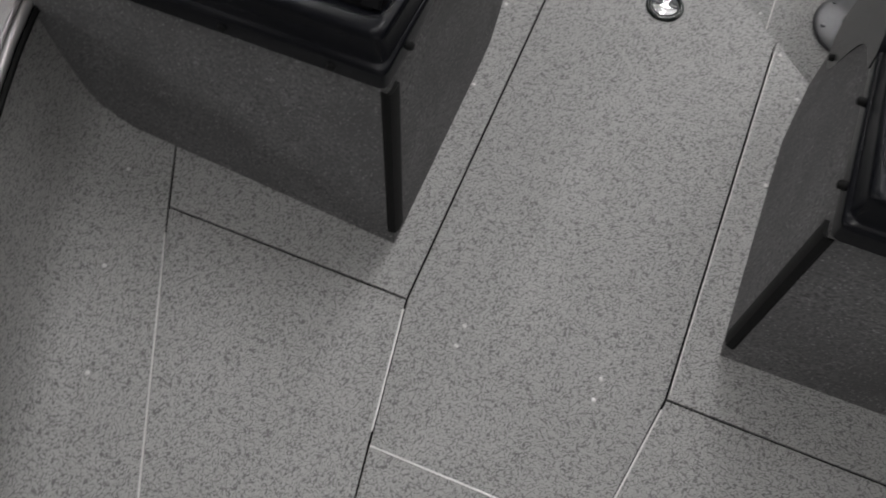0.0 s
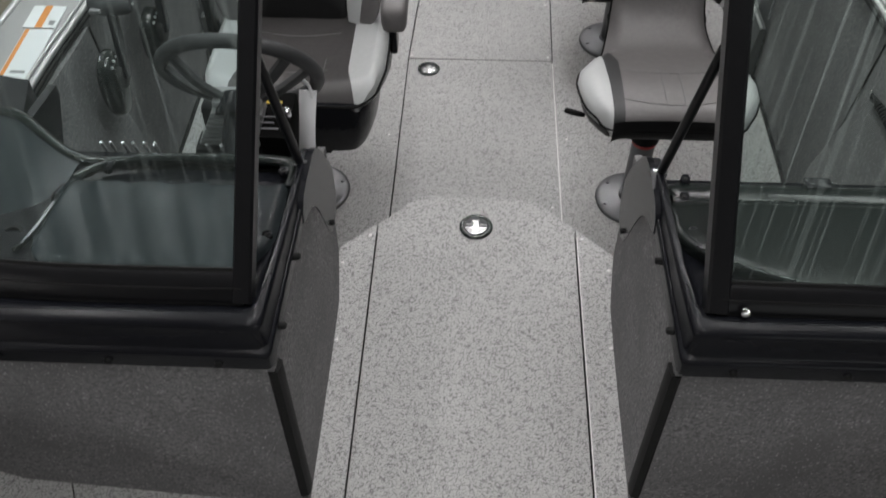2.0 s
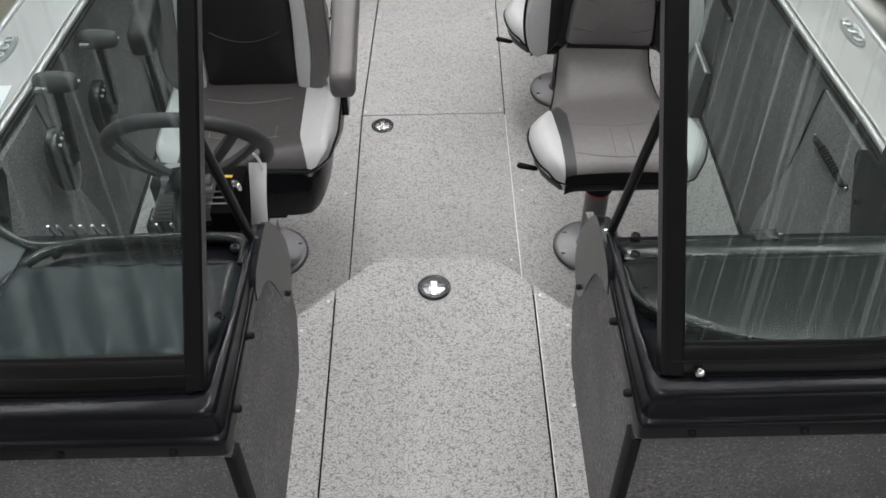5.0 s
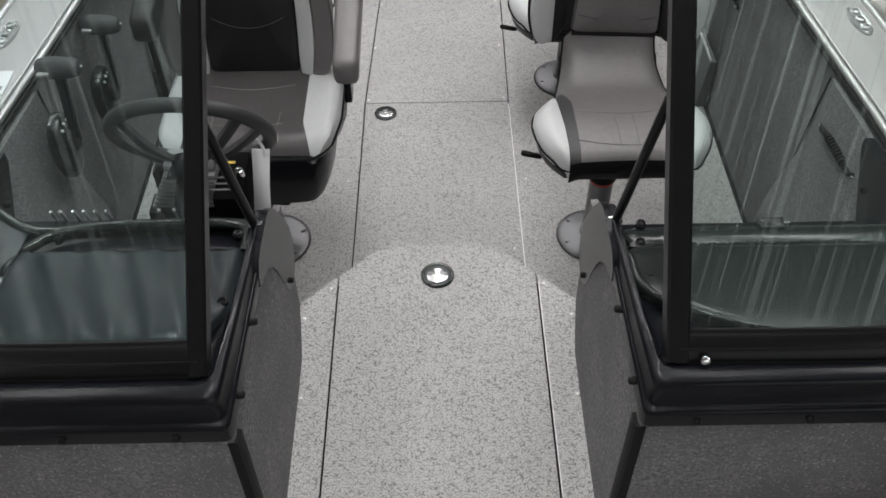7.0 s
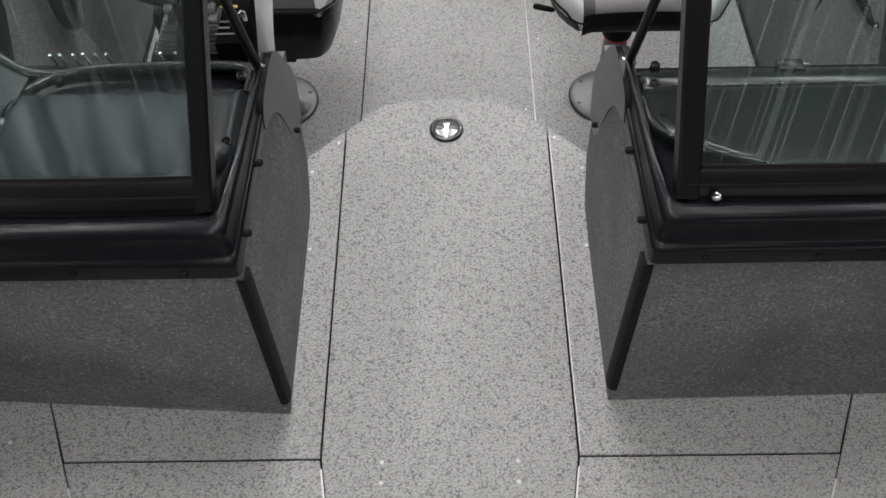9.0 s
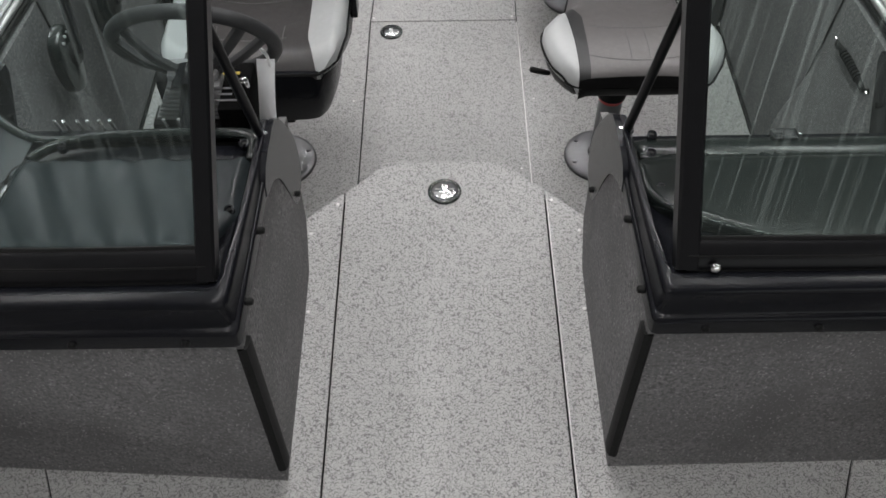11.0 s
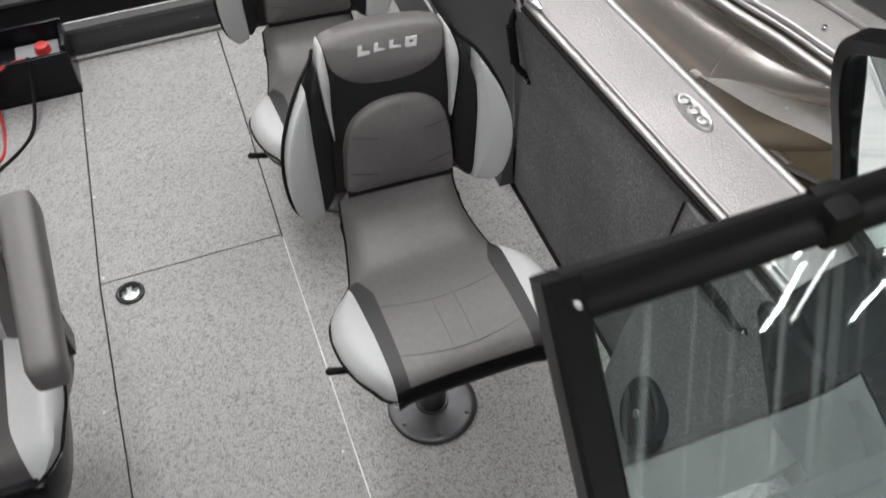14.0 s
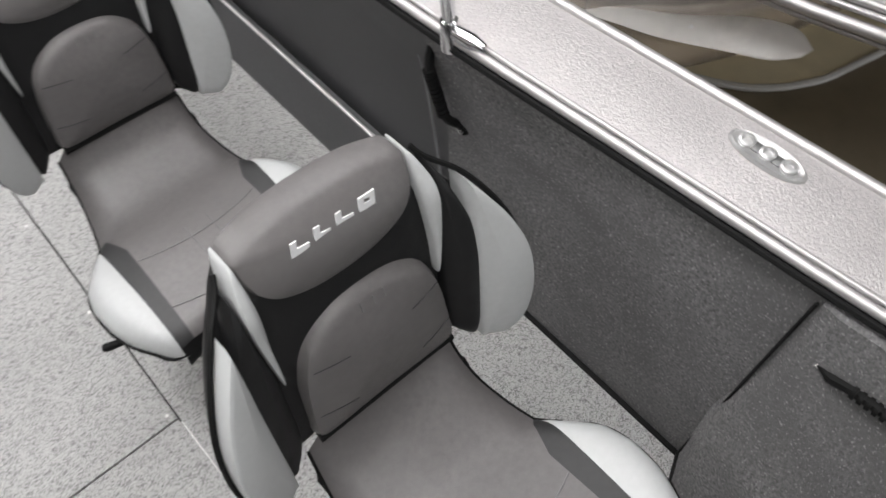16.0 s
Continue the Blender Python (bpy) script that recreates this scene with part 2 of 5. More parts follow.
def box(a, b, bevel=0.003, m=None, seg=2):
    return add_box(bmesh.new(), a, b, bevel, m, seg)


def add_loft(bm, rings, caps=True, closed=True):
    """Skin between rings of equal length."""
    rows = [[bm.verts.new(p) for p in r] for r in rings]
    n = len(rows[0])
    for a, b in zip(rows, rows[1:]):
        for i in range(n if closed else n - 1):
            j = (i + 1) % n
            bm.faces.new((a[i], a[j], b[j], b[i]))
    if caps and closed:
        bm.faces.new(rows[0])
        bm.faces.new(rows[-1][::-1])
    return bm


def circle(c, ax, r, n=20, squash=1.0):
    ax = Vector(ax).normalized()
    u = ax.orthogonal().normalized()
    w = ax.cross(u)
    return [Vector(c) + u * (r * math.cos(2 * math.pi * i / n)) + w * (r * squash * math.sin(2 * math.pi * i / n)) for i in range(n)]


def add_cyl(bm, a, b, r0, r1=None, n=20, round_=0.0):
    a, b = Vector(a), Vector(b)
    r1 = r0 if r1 is None else r1
    ax = (b - a).normalized()
    rings = [circle(a, ax, r0, n), circle(b - ax * round_, ax, r1, n)]
    if round_:
        rings.append(circle(b - ax * round_ * 0.3, ax, r1 - round_ * 0.3, n))
        rings.append(circle(b, ax, r1 - round_, n))
    return add_loft(bm, rings)


def cyl(a, b, r0, r1=None, n=20, round_=0.0):
    return add_cyl(bmesh.new(), a, b, r0, r1, n, round_)


def smooth_line(pts, n=6, closed=False):
    """Catmull-Rom through the points."""
    pts = [Vector(p) for p in pts]
    k = len(pts)
    out = []
    for i in range(k if closed else k - 1):
        p = [pts[(i + d) % k] if closed else pts[max(0, min(k - 1, i + d))] for d in (-1, 0, 1, 2)]
        for s in range(n):
            t = s / n
            out.append(0.5 * (2 * p[1] + (p[2] - p[0]) * t + (2 * p[0] - 5 * p[1] + 4 * p[2] - p[3]) * t * t + (3 * p[1] - p[0] - 3 * p[2] + p[3]) * t**3))
    if not closed:
        out.append(pts[-1])
    return out


def add_tube(bm, pts, r, n=10, closed=False):
    """A round bar along points, with a steady frame."""
    pts = [Vector(p) for p in pts]
    k = len(pts)
    rings, u = [], None
    for i, p in enumerate(pts):
        a = pts[(i - 1) % k] if (closed or i) else p
        b = pts[(i + 1) % k] if (closed or i < k - 1) else p
        t = (b - a).normalized()
        u = t.orthogonal().normalized() if u is None else (u - t * u.dot(t)).normalized()
        w = t.cross(u)
        rad = r[i] if isinstance(r, (list, tuple)) else r
        rings.append([p + u * (rad * math.cos(2 * math.pi * j / n)) + w * (rad * math.sin(2 * math.pi * j / n)) for j in range(n)])
    if closed:
        rings.append(rings[0])
    return add_loft(bm, rings, caps=not closed)


def tube(pts, r, n=10, closed=False):
    return add_tube(bmesh.new(), pts, r, n, closed)


def add_prism(bm, poly, z0, z1, bevel=0.0):
    """An upright slab on a plan outline; its upper rim is eased by bevel."""
    c = Vector((sum(p[0] for p in poly) / len(poly), sum(p[1] for p in poly) / len(poly), 0))
    low = [Vector((p[0], p[1], z0)) for p in poly]
    rings = [low, [Vector((p[0], p[1], z1 - bevel)) for p in poly]]
    if bevel:
        top = []
        k = len(poly)
        for i in range(k):
            p, q, s = (Vector((*poly[(i + d) % k][:2], 0)) for d in (-1, 0, 1))
            d1, d2 = (p - q).normalized(), (s - q).normalized()
            d = d1 + d2
            if d.length < 1e-4:
                d = Vector((-d1.y, d1.x, 0))
            if d.dot(c - q) < 0:
                d = -d
            top.append(q + d.normalized() * bevel + Vector((0, 0, z1)))
        rings.append(top)
    return add_loft(bm, rings)


def prism(poly, z0, z1, bevel=0.0):
    return add_prism(bmesh.new(), poly, z0, z1, bevel)


def puff(outline, thick, bulge, place, n=5, edge=0.012, core=None):
    """An upholstered pad: a smooth closed outline in two axes, raised by thick at its rim and by bulge more at its middle,
    and carried into space by place(u, v, d)."""
    ring = smooth_line([(p[0], p[1], 0) for p in outline], n, closed=True)
    c = Vector(core + (0,)) if core else sum(ring, Vector()) / len(ring)
    size = sum((p - c).length for p in ring) / len(ring)
    steps = [(1 - edge / size, -0.2 * edge), (1.0, edge * 0.5), (1.0, thick - edge), (1 - 0.3 * edge / size, thick - 0.3 * edge), (1 - edge / size, thick)]
    s0 = 1 - edge / size
    for s in (0.93, 0.8, 0.65, 0.5, 0.35, 0.2, 0.06):
        steps.append((s * s0, thick + bulge * (1 - s * s)))
    bm = bmesh.new()
    rings = [[place(*(c + (p - c) * s).xy, d) for p in ring] for s, d in steps]
    return add_loft(bm, rings)


def mirrored(bm):
    for v in bm.verts:
        v.co.x = -v.co.x
    return bm


def screw_heads(bm, spots, r=0.0037, h=0.0022):
    for p, ax in spots:
        p, ax = Vector(p), Vector(ax)
        add_cyl(bm, p - ax * 0.002, p + ax * h, r, r, 10, h * 0.6)
    return bm


UP = Vector((0, 0, 1))
FLOOR = -0.42  # the cockpit sole; the bow deck is at 0


def plan(points, y):
    """Half breadth at y from (y, x) pairs."""
    ys, xs = zip(*points)
    return float(np.interp(y, ys, xs))


INNER = [(-1.5, 0.10), (-1.2, 0.36), (-0.9, 0.54), (-0.6, 0.68), (-0.2, 0.86), (0.1, 0.96), (0.5, 1.015), (0.95, 1.03), (1.4, 0.99), (1.9, 0.945), (3.2, 0.87)]
STATIONS = [-1.5, -1.2, -0.9, -0.6, -0.35, -0.1, 0.12, 0.35, 0.6, 0.95, 1.25, 1.6, 1.9, 2.3, 2.8, 3.2, 3.7]
SHEER = 0.315


def inner(y):
    return plan(INNER, y)


# ---- the showroom ----
room = dict(x0=-9.0, x1=15.0, y0=-18.0, y1=16.0, z0=-1.75)
solid("floor", box((room["x0"], room["y0"], room["z0"] - 0.1), (room["x1"], room["y1"], room["z0"]), 0), CONCRETE, "dark brown sealed showroom floor", "floor", kind="structure")
solid("ceiling", box((room["x0"], room["y0"], CEIL), (room["x1"], room["y1"], CEIL + 0.1), 0), CEILING, "grey open showroom ceiling with tube lights", "ceiling", kind="structure")
WIN = dict(x0=2.0, x1=14.0, z0=0.4, z1=4.6)
for nm, a, b in (
    ("wall_west", (room["x0"] - 0.1, room["y0"], room["z0"]), (room["x0"], room["y1"], CEIL)),
    ("wall_east", (room["x1"], room["y0"], room["z0"]), (room["x1"] + 0.1, room["y1"], CEIL)),
    ("wall_south_1", (room["x0"], room["y0"] - 0.1, room["z0"]), (WIN["x0"], room["y0"], CEIL)),
    ("wall_south_2", (WIN["x1"], room["y0"] - 0.1, room["z0"]), (room["x1"], room["y0"], CEIL)),
    ("wall_south_3", (WIN["x0"], room["y0"] - 0.1, room["z0"]), (WIN["x1"], room["y0"], WIN["z0"])),
    ("wall_south_4", (WIN["x0"], room["y0"] - 0.1, WIN["z1"]), (WIN["x1"], room["y0"], CEIL)),
    ("wall_north", (room["x0"], room["y1"], room["z0"]), (room["x1"], room["y1"] + 0.1, CEIL)),
):
    solid(nm, box(a, b, 0), PALE_WALL if nm.startswith(("wall_west", "wall_south")) else PLASTER, "plain painted showroom wall", "wall", kind="structure")
window = thing("window_1", "tall shopfront window with dark metal frame", "window", kind="structure")
for x in (WIN["x0"], WIN["x1"]):
    part("jamb", box((x - 0.03, room["y0"] - 0.08, WIN["z0"]), (x + 0.03, room["y0"] + 0.02, WIN["z1"]), 0.004), SATIN, window)
for z in (WIN["z0"], WIN["z1"]):
    part("window_rail", box((WIN["x0"], room["y0"] - 0.08, z - 0.04), (WIN["x1"], room["y0"] + 0.02, z + 0.04), 0.004), SATIN, window)

for tx, ty, k in TUBES:
    lampbox = thing("ceiling_light", "white fluorescent tube fitting fixed to ceiling", "light", pose(tx, ty, CEIL), "ceiling tube lights")
    part("housing", box((-0.10, -1.25, -0.13), (0.10, 1.25, 0), 0.01), WHITE, lampbox)
    for ex in (-1, 1):
        part("end_cap", box((-0.10, ex * 1.25 - 0.02, -0.155), (0.10, ex * 1.25 + 0.02, -0.13), 0.004), WHITE, lampbox)

# housings for the added wide fill lamps
for tx, ty, k in HOOD_FILLS:
    lampbox = thing("ceiling_light", "added wide fill lamp housing fixed to ceiling", "light", pose(tx, ty, CEIL), "ceiling troffers")
    part("housing", box((-0.33, -1.25, -0.13), (0.33, 1.25, 0), 0.01), WHITE, lampbox)
    for ex in (-1, 1):
        part("side_lip", box((ex * 0.32 - 0.01, -1.25, -0.17), (ex * 0.32 + 0.01, 1.25, -0.13), 0.003), WHITE, lampbox)

# ---- bow deck ----
deck = thing("bow_deck", "raised bow deck covered in speckled grey vinyl", "deck", kind="structure")
part("subdeck", prism([(-1.0, 0.742), (-0.3, 0.742), (-0.13, 0.915), (0.13, 0.915), (0.3, 0.742), (1.0, 0.742), (1.0, 0.2), (0.6, -0.75), (-0.6, -0.75), (-1.0, 0.2)], -0.03, -0.006), VOID, deck)
g = 0.0018
panels = [
    [(-0.24 + g, 0), (-0.24 + g, 0.829), (-0.142, 0.926), (0.142, 0.926), (0.24 - g, 0.829), (0.24 - g, 0), (0.195 - g, -0.264 + g), (-0.195 + g, -0.264 + g)],
]
for s in (-1, 1):
    side = [
        [(s * (0.24 + g), g), (s * (0.24 + g), 0.829), (s * 0.328, 0.745), (s * 1.0, 0.745), (s * 1.0, 0.2), (s * 0.81, 0.2), (s * (0.722 - g), g)],
        [(s * (0.24 + g), -g), (s * (0.722 - g), -g), (s * 0.40, -0.70), (s * 0.12, -0.70), (s * (0.195 + g), -0.264)],
        [(s * (0.722 + g), 0), (s * 0.81 + s * g, 0.2), (s * 1.0, 0.2), (s * 0.96, 0.1), (s * 0.86, -0.2), (s * 0.52, -0.95), (s * 0.40 + s * g, -0.70)],
    ]
    panels += [p if s < 0 else p[::-1] for p in side]
panels.append([(-0.195 + g, -0.264 - g), (0.195 - g, -0.264 - g), (0.12, -0.70), (-0.12, -0.70)])
panels.append([(-0.52, -0.704), (0.52, -0.704), (0.52, -0.95), (0.36, -1.2), (0.12, -1.45), (-0.12, -1.45), (-0.36, -1.2), (-0.52, -0.95)])
for p in panels:
    part("deck_panel", prism(p, -0.012, 0.0, 0.0015), VINYL, deck, smooth=False)
spots = [(-0.126, -0.008), (0.126, -0.008), (-0.126, -0.048), (0.126, -0.048), (-0.255, 0.79), (0.255, 0.795), (-0.312, 0.70), (0.312, 0.70), (-0.30, 0.48), (0.30, 0.48)]
spots += [(s * x, y) for s in (-1, 1) for x, y in ((0.831, 0.041), (0.767, -0.15), (0.687, -0.334), (0.60, -0.53))]
for x, y in spots:
    part("screw", screw_heads(bmesh.new(), [((x, y, 0), UP)], 0.0042), TRIM, deck)
strips = [((-0.193, -0.264), (0.193, -0.264)), ((-0.238, -0.02), (-0.20, -0.24)), ((0.238, -0.02), (0.20, -0.24)), ((0.2435, 0.01), (0.2435, 0.80)), ((-0.700, -0.05), (-0.41, -0.68)), ((0.700, -0.05), (0.41, -0.68))]
for a, b in strips:
    a, b = Vector((*a, -0.001)), Vector((*b, -0.001))
    n = Vector((-(b - a).y, (b - a).x, 0)).normalized() * (0.0009 if b.y > 0.5 else 0.0016)
    part("edge_trim", prism([(a - n).xy, (b - n).xy, (b + n).xy, (a + n).xy], -0.004, 0.0010), TRIM, deck)
# riser below the octagonal step
rise = [(-1.0, 0.742), (-0.326, 0.742), (-0.14, 0.922), (0.14, 0.922), (0.326, 0.742), (1.0, 0.742)]
bm = bmesh.new()
add_loft(bm, [[(x, y, FLOOR) for x, y in rise] + [(x, y - 0.03, FLOOR) for x, y in rise[::-1]], [(x, y, -0.013) for x, y in rise] + [(x, y - 0.03, -0.013) for x, y in rise[::-1]]])
part("riser", bm, CARPET, deck, "charcoal carpet step riser")


def flush_latch(at, turn=0.0):
    """A round flush pull: black ring, steel dish, and the lifting bar."""
    t = thing("flush_latch", "round flush hatch latch with black ring and steel pull", "latch", pose(*at, 0, 0, turn) @ Matrix.Scale(1.08, 4), "hatch latches")
    bm = bmesh.new()
    prof = [(0.0375, 0.0), (0.0375, 0.003), (0.0355, 0.0052), (0.032, 0.0062), (0.029, 0.0055), (0.0275, 0.003), (0.0275, 0.001)]
    add_loft(bm, [[(r * math.cos(a), r * math.sin(a), z) for a in np.linspace(0, 2 * math.pi, 33)[:-1]] for r, z in prof])
    part("ring", bm, GLOSS, t)
    bm = bmesh.new()
    prof = [(0.0275, 0.0035), (0.024, 0.003), (0.015, 0.0018), (0.004, 0.0015)]
    add_loft(bm, [[(r * math.cos(a), r * math.sin(a), z) for a in np.linspace(0, 2 * math.pi, 33)[:-1]] for r, z in prof])
    part("dish", bm, BLACK, t, "dark dish")
    bm = bmesh.new()
    half = [(0.0, 0.0185), (0.0065, 0.0185), (0.0085, 0.015), (0.0055, 0.010), (0.005, 0.004), (0.0075, -0.001), (0.013, -0.004), (0.0195, -0.0045), (0.0245, -0.0035)]
    half += [(0.0252 * math.cos(a), 0.0252 * math.sin(a)) for a in np.linspace(radians(-18), radians(-90), 8)]
    ol = half + [(-x, y) for x, y in half[-2:0:-1]]
    add_loft(bm, [[(x * k, y * k, z) for x, y in ol] for k, z in ((1.0, 0.002), (1.0, 0.0046), (0.93, 0.0056))])
    pull = part("pull", bm, PULL, t, "bright steel lifting pull")
    part("rivet", cyl((0, -0.012, 0.0056), (0, -0.012, 0.0062), 0.0014, None, 8), SATIN, pull)
    for sx in (-1, 1):
        part("pivot_bar", box((min(sx * 0.008, sx * 0.022), 0.004, 0.0016), (max(sx * 0.008, sx * 0.022), 0.0075, 0.004), 0.001), STEEL, t)
    return t


flush_latch((0.0, 0.826, 0.0))
flush_latch((-0.184, 1.980, FLOOR), 4)

# ---- cockpit sole ----
sole = thing("cockpit_floor", "speckled grey vinyl cockpit floor with hatches", "floor", kind="structure")
part("subfloor", box((-1.02, 0.74, FLOOR - 0.05), (1.02, 3.2, FLOOR - 0.008), 0), VOID, sole)
W = 0.268
for p in (
    [(-W + g, 0.75), (W - g, 0.75), (W - g, 2.042 - g), (-W + 0.008, 2.042 - g)],
    [(-W + 0.008, 2.042 + g), (W - g, 2.042 + g), (W + 0.012, 3.085), (-0.215, 3.085)],
    [(-1.02, 0.75), (-W - g, 0.75), (-W + 0.004, 2.042), (-0.219, 3.085), (-1.02, 3.085)],
    [(W + g, 0.75), (1.02, 0.75), (1.02, 3.085), (W + 0.016, 3.085), (W + g, 2.042)],
):
    part("floor_panel", prism(p, FLOOR - 0.012, FLOOR, 0.0015), VINYL, sole, smooth=False)
for x, y in [(0.252, 2.062), (-0.25, 2.062), (0.252, 2.40), (0.256, 2.72), (0.262, 3.02), (-0.238, 2.393), (-0.223, 2.707), (-0.21, 3.02), (0.30, 1.62), (-0.30, 1.62), (0.24, 1.30)]:
    part("screw", screw_heads(bmesh.new(), [((x, y, FLOOR), UP)], 0.0042), TRIM, sole)
part("edge_trim", box((W - 0.0014, 0.95, FLOOR - 0.005), (W + 0.0014, 2.03, FLOOR + 0.0010), 0), TRIM, sole, "bright aluminium hatch edge")
part("sill_strip", box((-0.95, 3.097, FLOOR - 0.01), (0.95, 3.117, FLOOR + 0.003), 0.002), VINYL, sole)

# ---- hull sides, gunwales ----
for s, tag in ((-1, "west"), (1, "east")):
    hull = thing("hull_side_" + tag, "silver painted hull side with silver gunwale", "hull", kind="structure")
    bm = bmesh.new()
    rings = []
    for y in STATIONS:
        xi = inner(y)
        xo = xi + 0.19
        rings.append([(s * (xo + dx), y, z) for dx, z in ((0.0, SHEER - 0.02), (0.012, SHEER - 0.06), (-0.02, -0.15), (-0.09, -0.6), (-0.35, -0.95), (-0.36, -0.95), (-0.11, -0.6), (-0.05, -0.15), (-0.03, SHEER - 0.06), (-0.03, SHEER - 0.02))])
    add_loft(bm, rings)
    part("shell", bm, HULL, hull)
    bm = bmesh.new()
    rings = []
    for y in STATIONS:
        xi = inner(y)
        prof = [(0.012, SHEER - 0.03), (0.012, SHEER - 0.008), (0.016, SHEER - 0.004), (0.05, SHEER), (0.14, SHEER - 0.002), (0.178, SHEER - 0.006), (0.182, SHEER - 0.03)]
        rings.append([(s * (xi + dx), y, z) for dx, z in prof])
    add_loft(bm, rings)
    part("gunwale", bm, GUNWALE, hull, "silver textured gunwale top")
    for off, rr, dz in ((0.004, 0.009, -0.006), (0.016, 0.0045, 0.002), (0.186, 0.011, -0.008)):
        line = smooth_line([(s * (inner(y) + off), y, SHEER + dz) for y in STATIONS], 3)
        part("rail", tube(line, rr, 10), RAIL, hull, "bright aluminium gunwale rail")
    line = smooth_line([(s * (inner(y) - 0.004), y, SHEER - 0.021) for y in STATIONS], 3)
    part("rub_strip", tube(line, 0.0065, 8), RUBBER, hull, "black rubber strip below rail")
    # inner liner, bow part and cockpit part
    bm = bmesh.new()
    rings = []
    for y in [v for v in STATIONS if v < 0.7]:
        xi, xb = inner(y) + 0.008, inner(y) - 0.10
        cove = [(xb, -0.006), (xb + 0.018, 0.0035), (xb + 0.045, 0.009), (xb + 0.075, 0.03), (xb + 0.092, 0.075), (xi - 0.006, 0.16), (xi, SHEER - 0.02)]
        rings.append([(s * x, y, z) for x, z in cove] + [(s * (x + 0.012), y, z - 0.004) for x, z in cove[::-1]])
    add_loft(bm, rings)
    part("bow_liner", bm, VINYL, hull, "speckled grey vinyl coved up the bow side")
    bm = bmesh.new()
    rings = []
    for y in (0.6, 0.95, 1.25, 1.6, 1.985):
        xi = inner(y)
        rings.append([(s * 0.992, y, FLOOR - 0.01), (s * 0.992, y, 0.0), (s * (xi + 0.005), y, SHEER - 0.02), (s * (xi + 0.03), y, SHEER - 0.02), (s * 1.03, y, 0.0), (s * 1.03, y, FLOOR - 0.01)])
    add_loft(bm, rings)
    part("cockpit_liner", bm, CARPET, hull, "charcoal carpet cockpit side")
    part("floor_gap", box((s * 0.985 - 0.006, 1.28, FLOOR), (s * 0.985 + 0.006, 1.985, FLOOR + 0.006), 0.002), RUBBER, hull)
    # aft rod locker: low carpeted kerb, pale edge, and recessed dark panel
    bm = bmesh.new()
    add_loft(bm, [[(s * x, y, z) for x, z in ((0.945, FLOOR - 0.01), (0.965, -0.225), (0.985, -0.225), (0.985, FLOOR - 0.01))] for y in (1.99, 3.1)])
    part("locker_kerb", bm, PANEL, hull, "dark grey low locker kerb")
    part("kerb_trim", tube([(s * 0.967, 1.99, -0.222), (s * 0.967, 3.1, -0.222)], 0.005, 8), RAIL, hull)
    bm = bmesh.new()
    add_loft(bm, [[(s * x, y, z) for x, z in ((1.0, -0.30), (1.0, 0.1), (inner(y) + 0.005, SHEER - 0.02), (inner(y) + 0.03, SHEER - 0.02), (1.02, 0.1), (1.02, -0.30))] for y in (1.985, 2.4, 3.1)])
    part("locker_panel", bm, PANEL, hull, "smooth dark grey side panel")
    line = smooth_line([(s * 0.990, 2.012, -0.20), (s * 0.988, 2.03, 0.0), (s * 0.985, 2.06, 0.16), (s * 0.975, 2.14, 0.20), (s * 0.968, 2.5, 0.205), (s * 0.955, 3.1, 0.205)], 5)
    part("panel_seam", tube(line, 0.003, 6), PRINT, hull)

    # wedge-shaped side pod that carries speaker and controls
    pod = thing("side_pod", "charcoal carpeted side pod beside console", "panel", group="side pods")
    fr = [(1.245, 0.995, 0.99), (1.215, 0.992, 0.93), (1.0, 1.01, 0.845), (0.74, 1.02, 0.80)]
    bm = bmesh.new()
    rings = []
    for y, xt, xb in fr:
        yy = y + 0.045
        rings.append([(s * xb, yy, FLOOR + 0.002), (s * (xb * 0.72 + xt * 0.28), yy - 0.012, -0.16), (s * (xb * 0.2 + xt * 0.8), y - 0.01, 0.08), (s * xt, y - 0.03, SHEER - 0.035), (s * 1.02, y - 0.03, SHEER - 0.035), (s * 1.02, yy, FLOOR + 0.002)])
    add_loft(bm, rings)
    part("body", bm, CARPET, pod)
    edge = [(s * 0.988, 1.291, FLOOR + 0.004), (s * 0.990, 1.25, 0.0), (s * 0.994, 1.222, SHEER - 0.04)]
    part("edge_roll", tube(smooth_line(edge, 6), 0.003, 8), RUBBER, pod)
    toe = [(s * 0.99, 1.292, FLOOR + 0.004), (s * 0.93, 1.262, FLOOR + 0.004), (s * 0.845, 1.047, FLOOR + 0.004), (s * 0.80, 0.79, FLOOR + 0.004)]
    part("toe_gap", tube(toe, 0.005, 6), RUBBER, pod)

# ---- consoles with windscreens; built for the +x side and mirrored ----


def flip(bm, s):
    return bm if s > 0 else mirrored(bm)


def frame_bar(pts, w, d, up):
    """A bevelled rectangular bar along points: w across, d along up."""
    bm = bmesh.new()
    pts = [Vector(p) for p in pts]
    rings = []
    for i, p in enumerate(pts):
        t = (pts[min(i + 1, len(pts) - 1)] - pts[max(i - 1, 0)]).normalized()
        u = (Vector(up) - t * Vector(up).dot(t)).normalized()
        v = t.cross(u)
        e = 0.25
        rings.append([p + v * (a * w / 2) + u * (b * d / 2) for a, b in ((-1, -1 + e), (-1, 1 - e), (-1 + e, 1), (1 - e, 1), (1, 1 - e), (1, -1 + e), (1 - e, -1), (-1 + e, -1))])
    return add_loft(bm, rings)


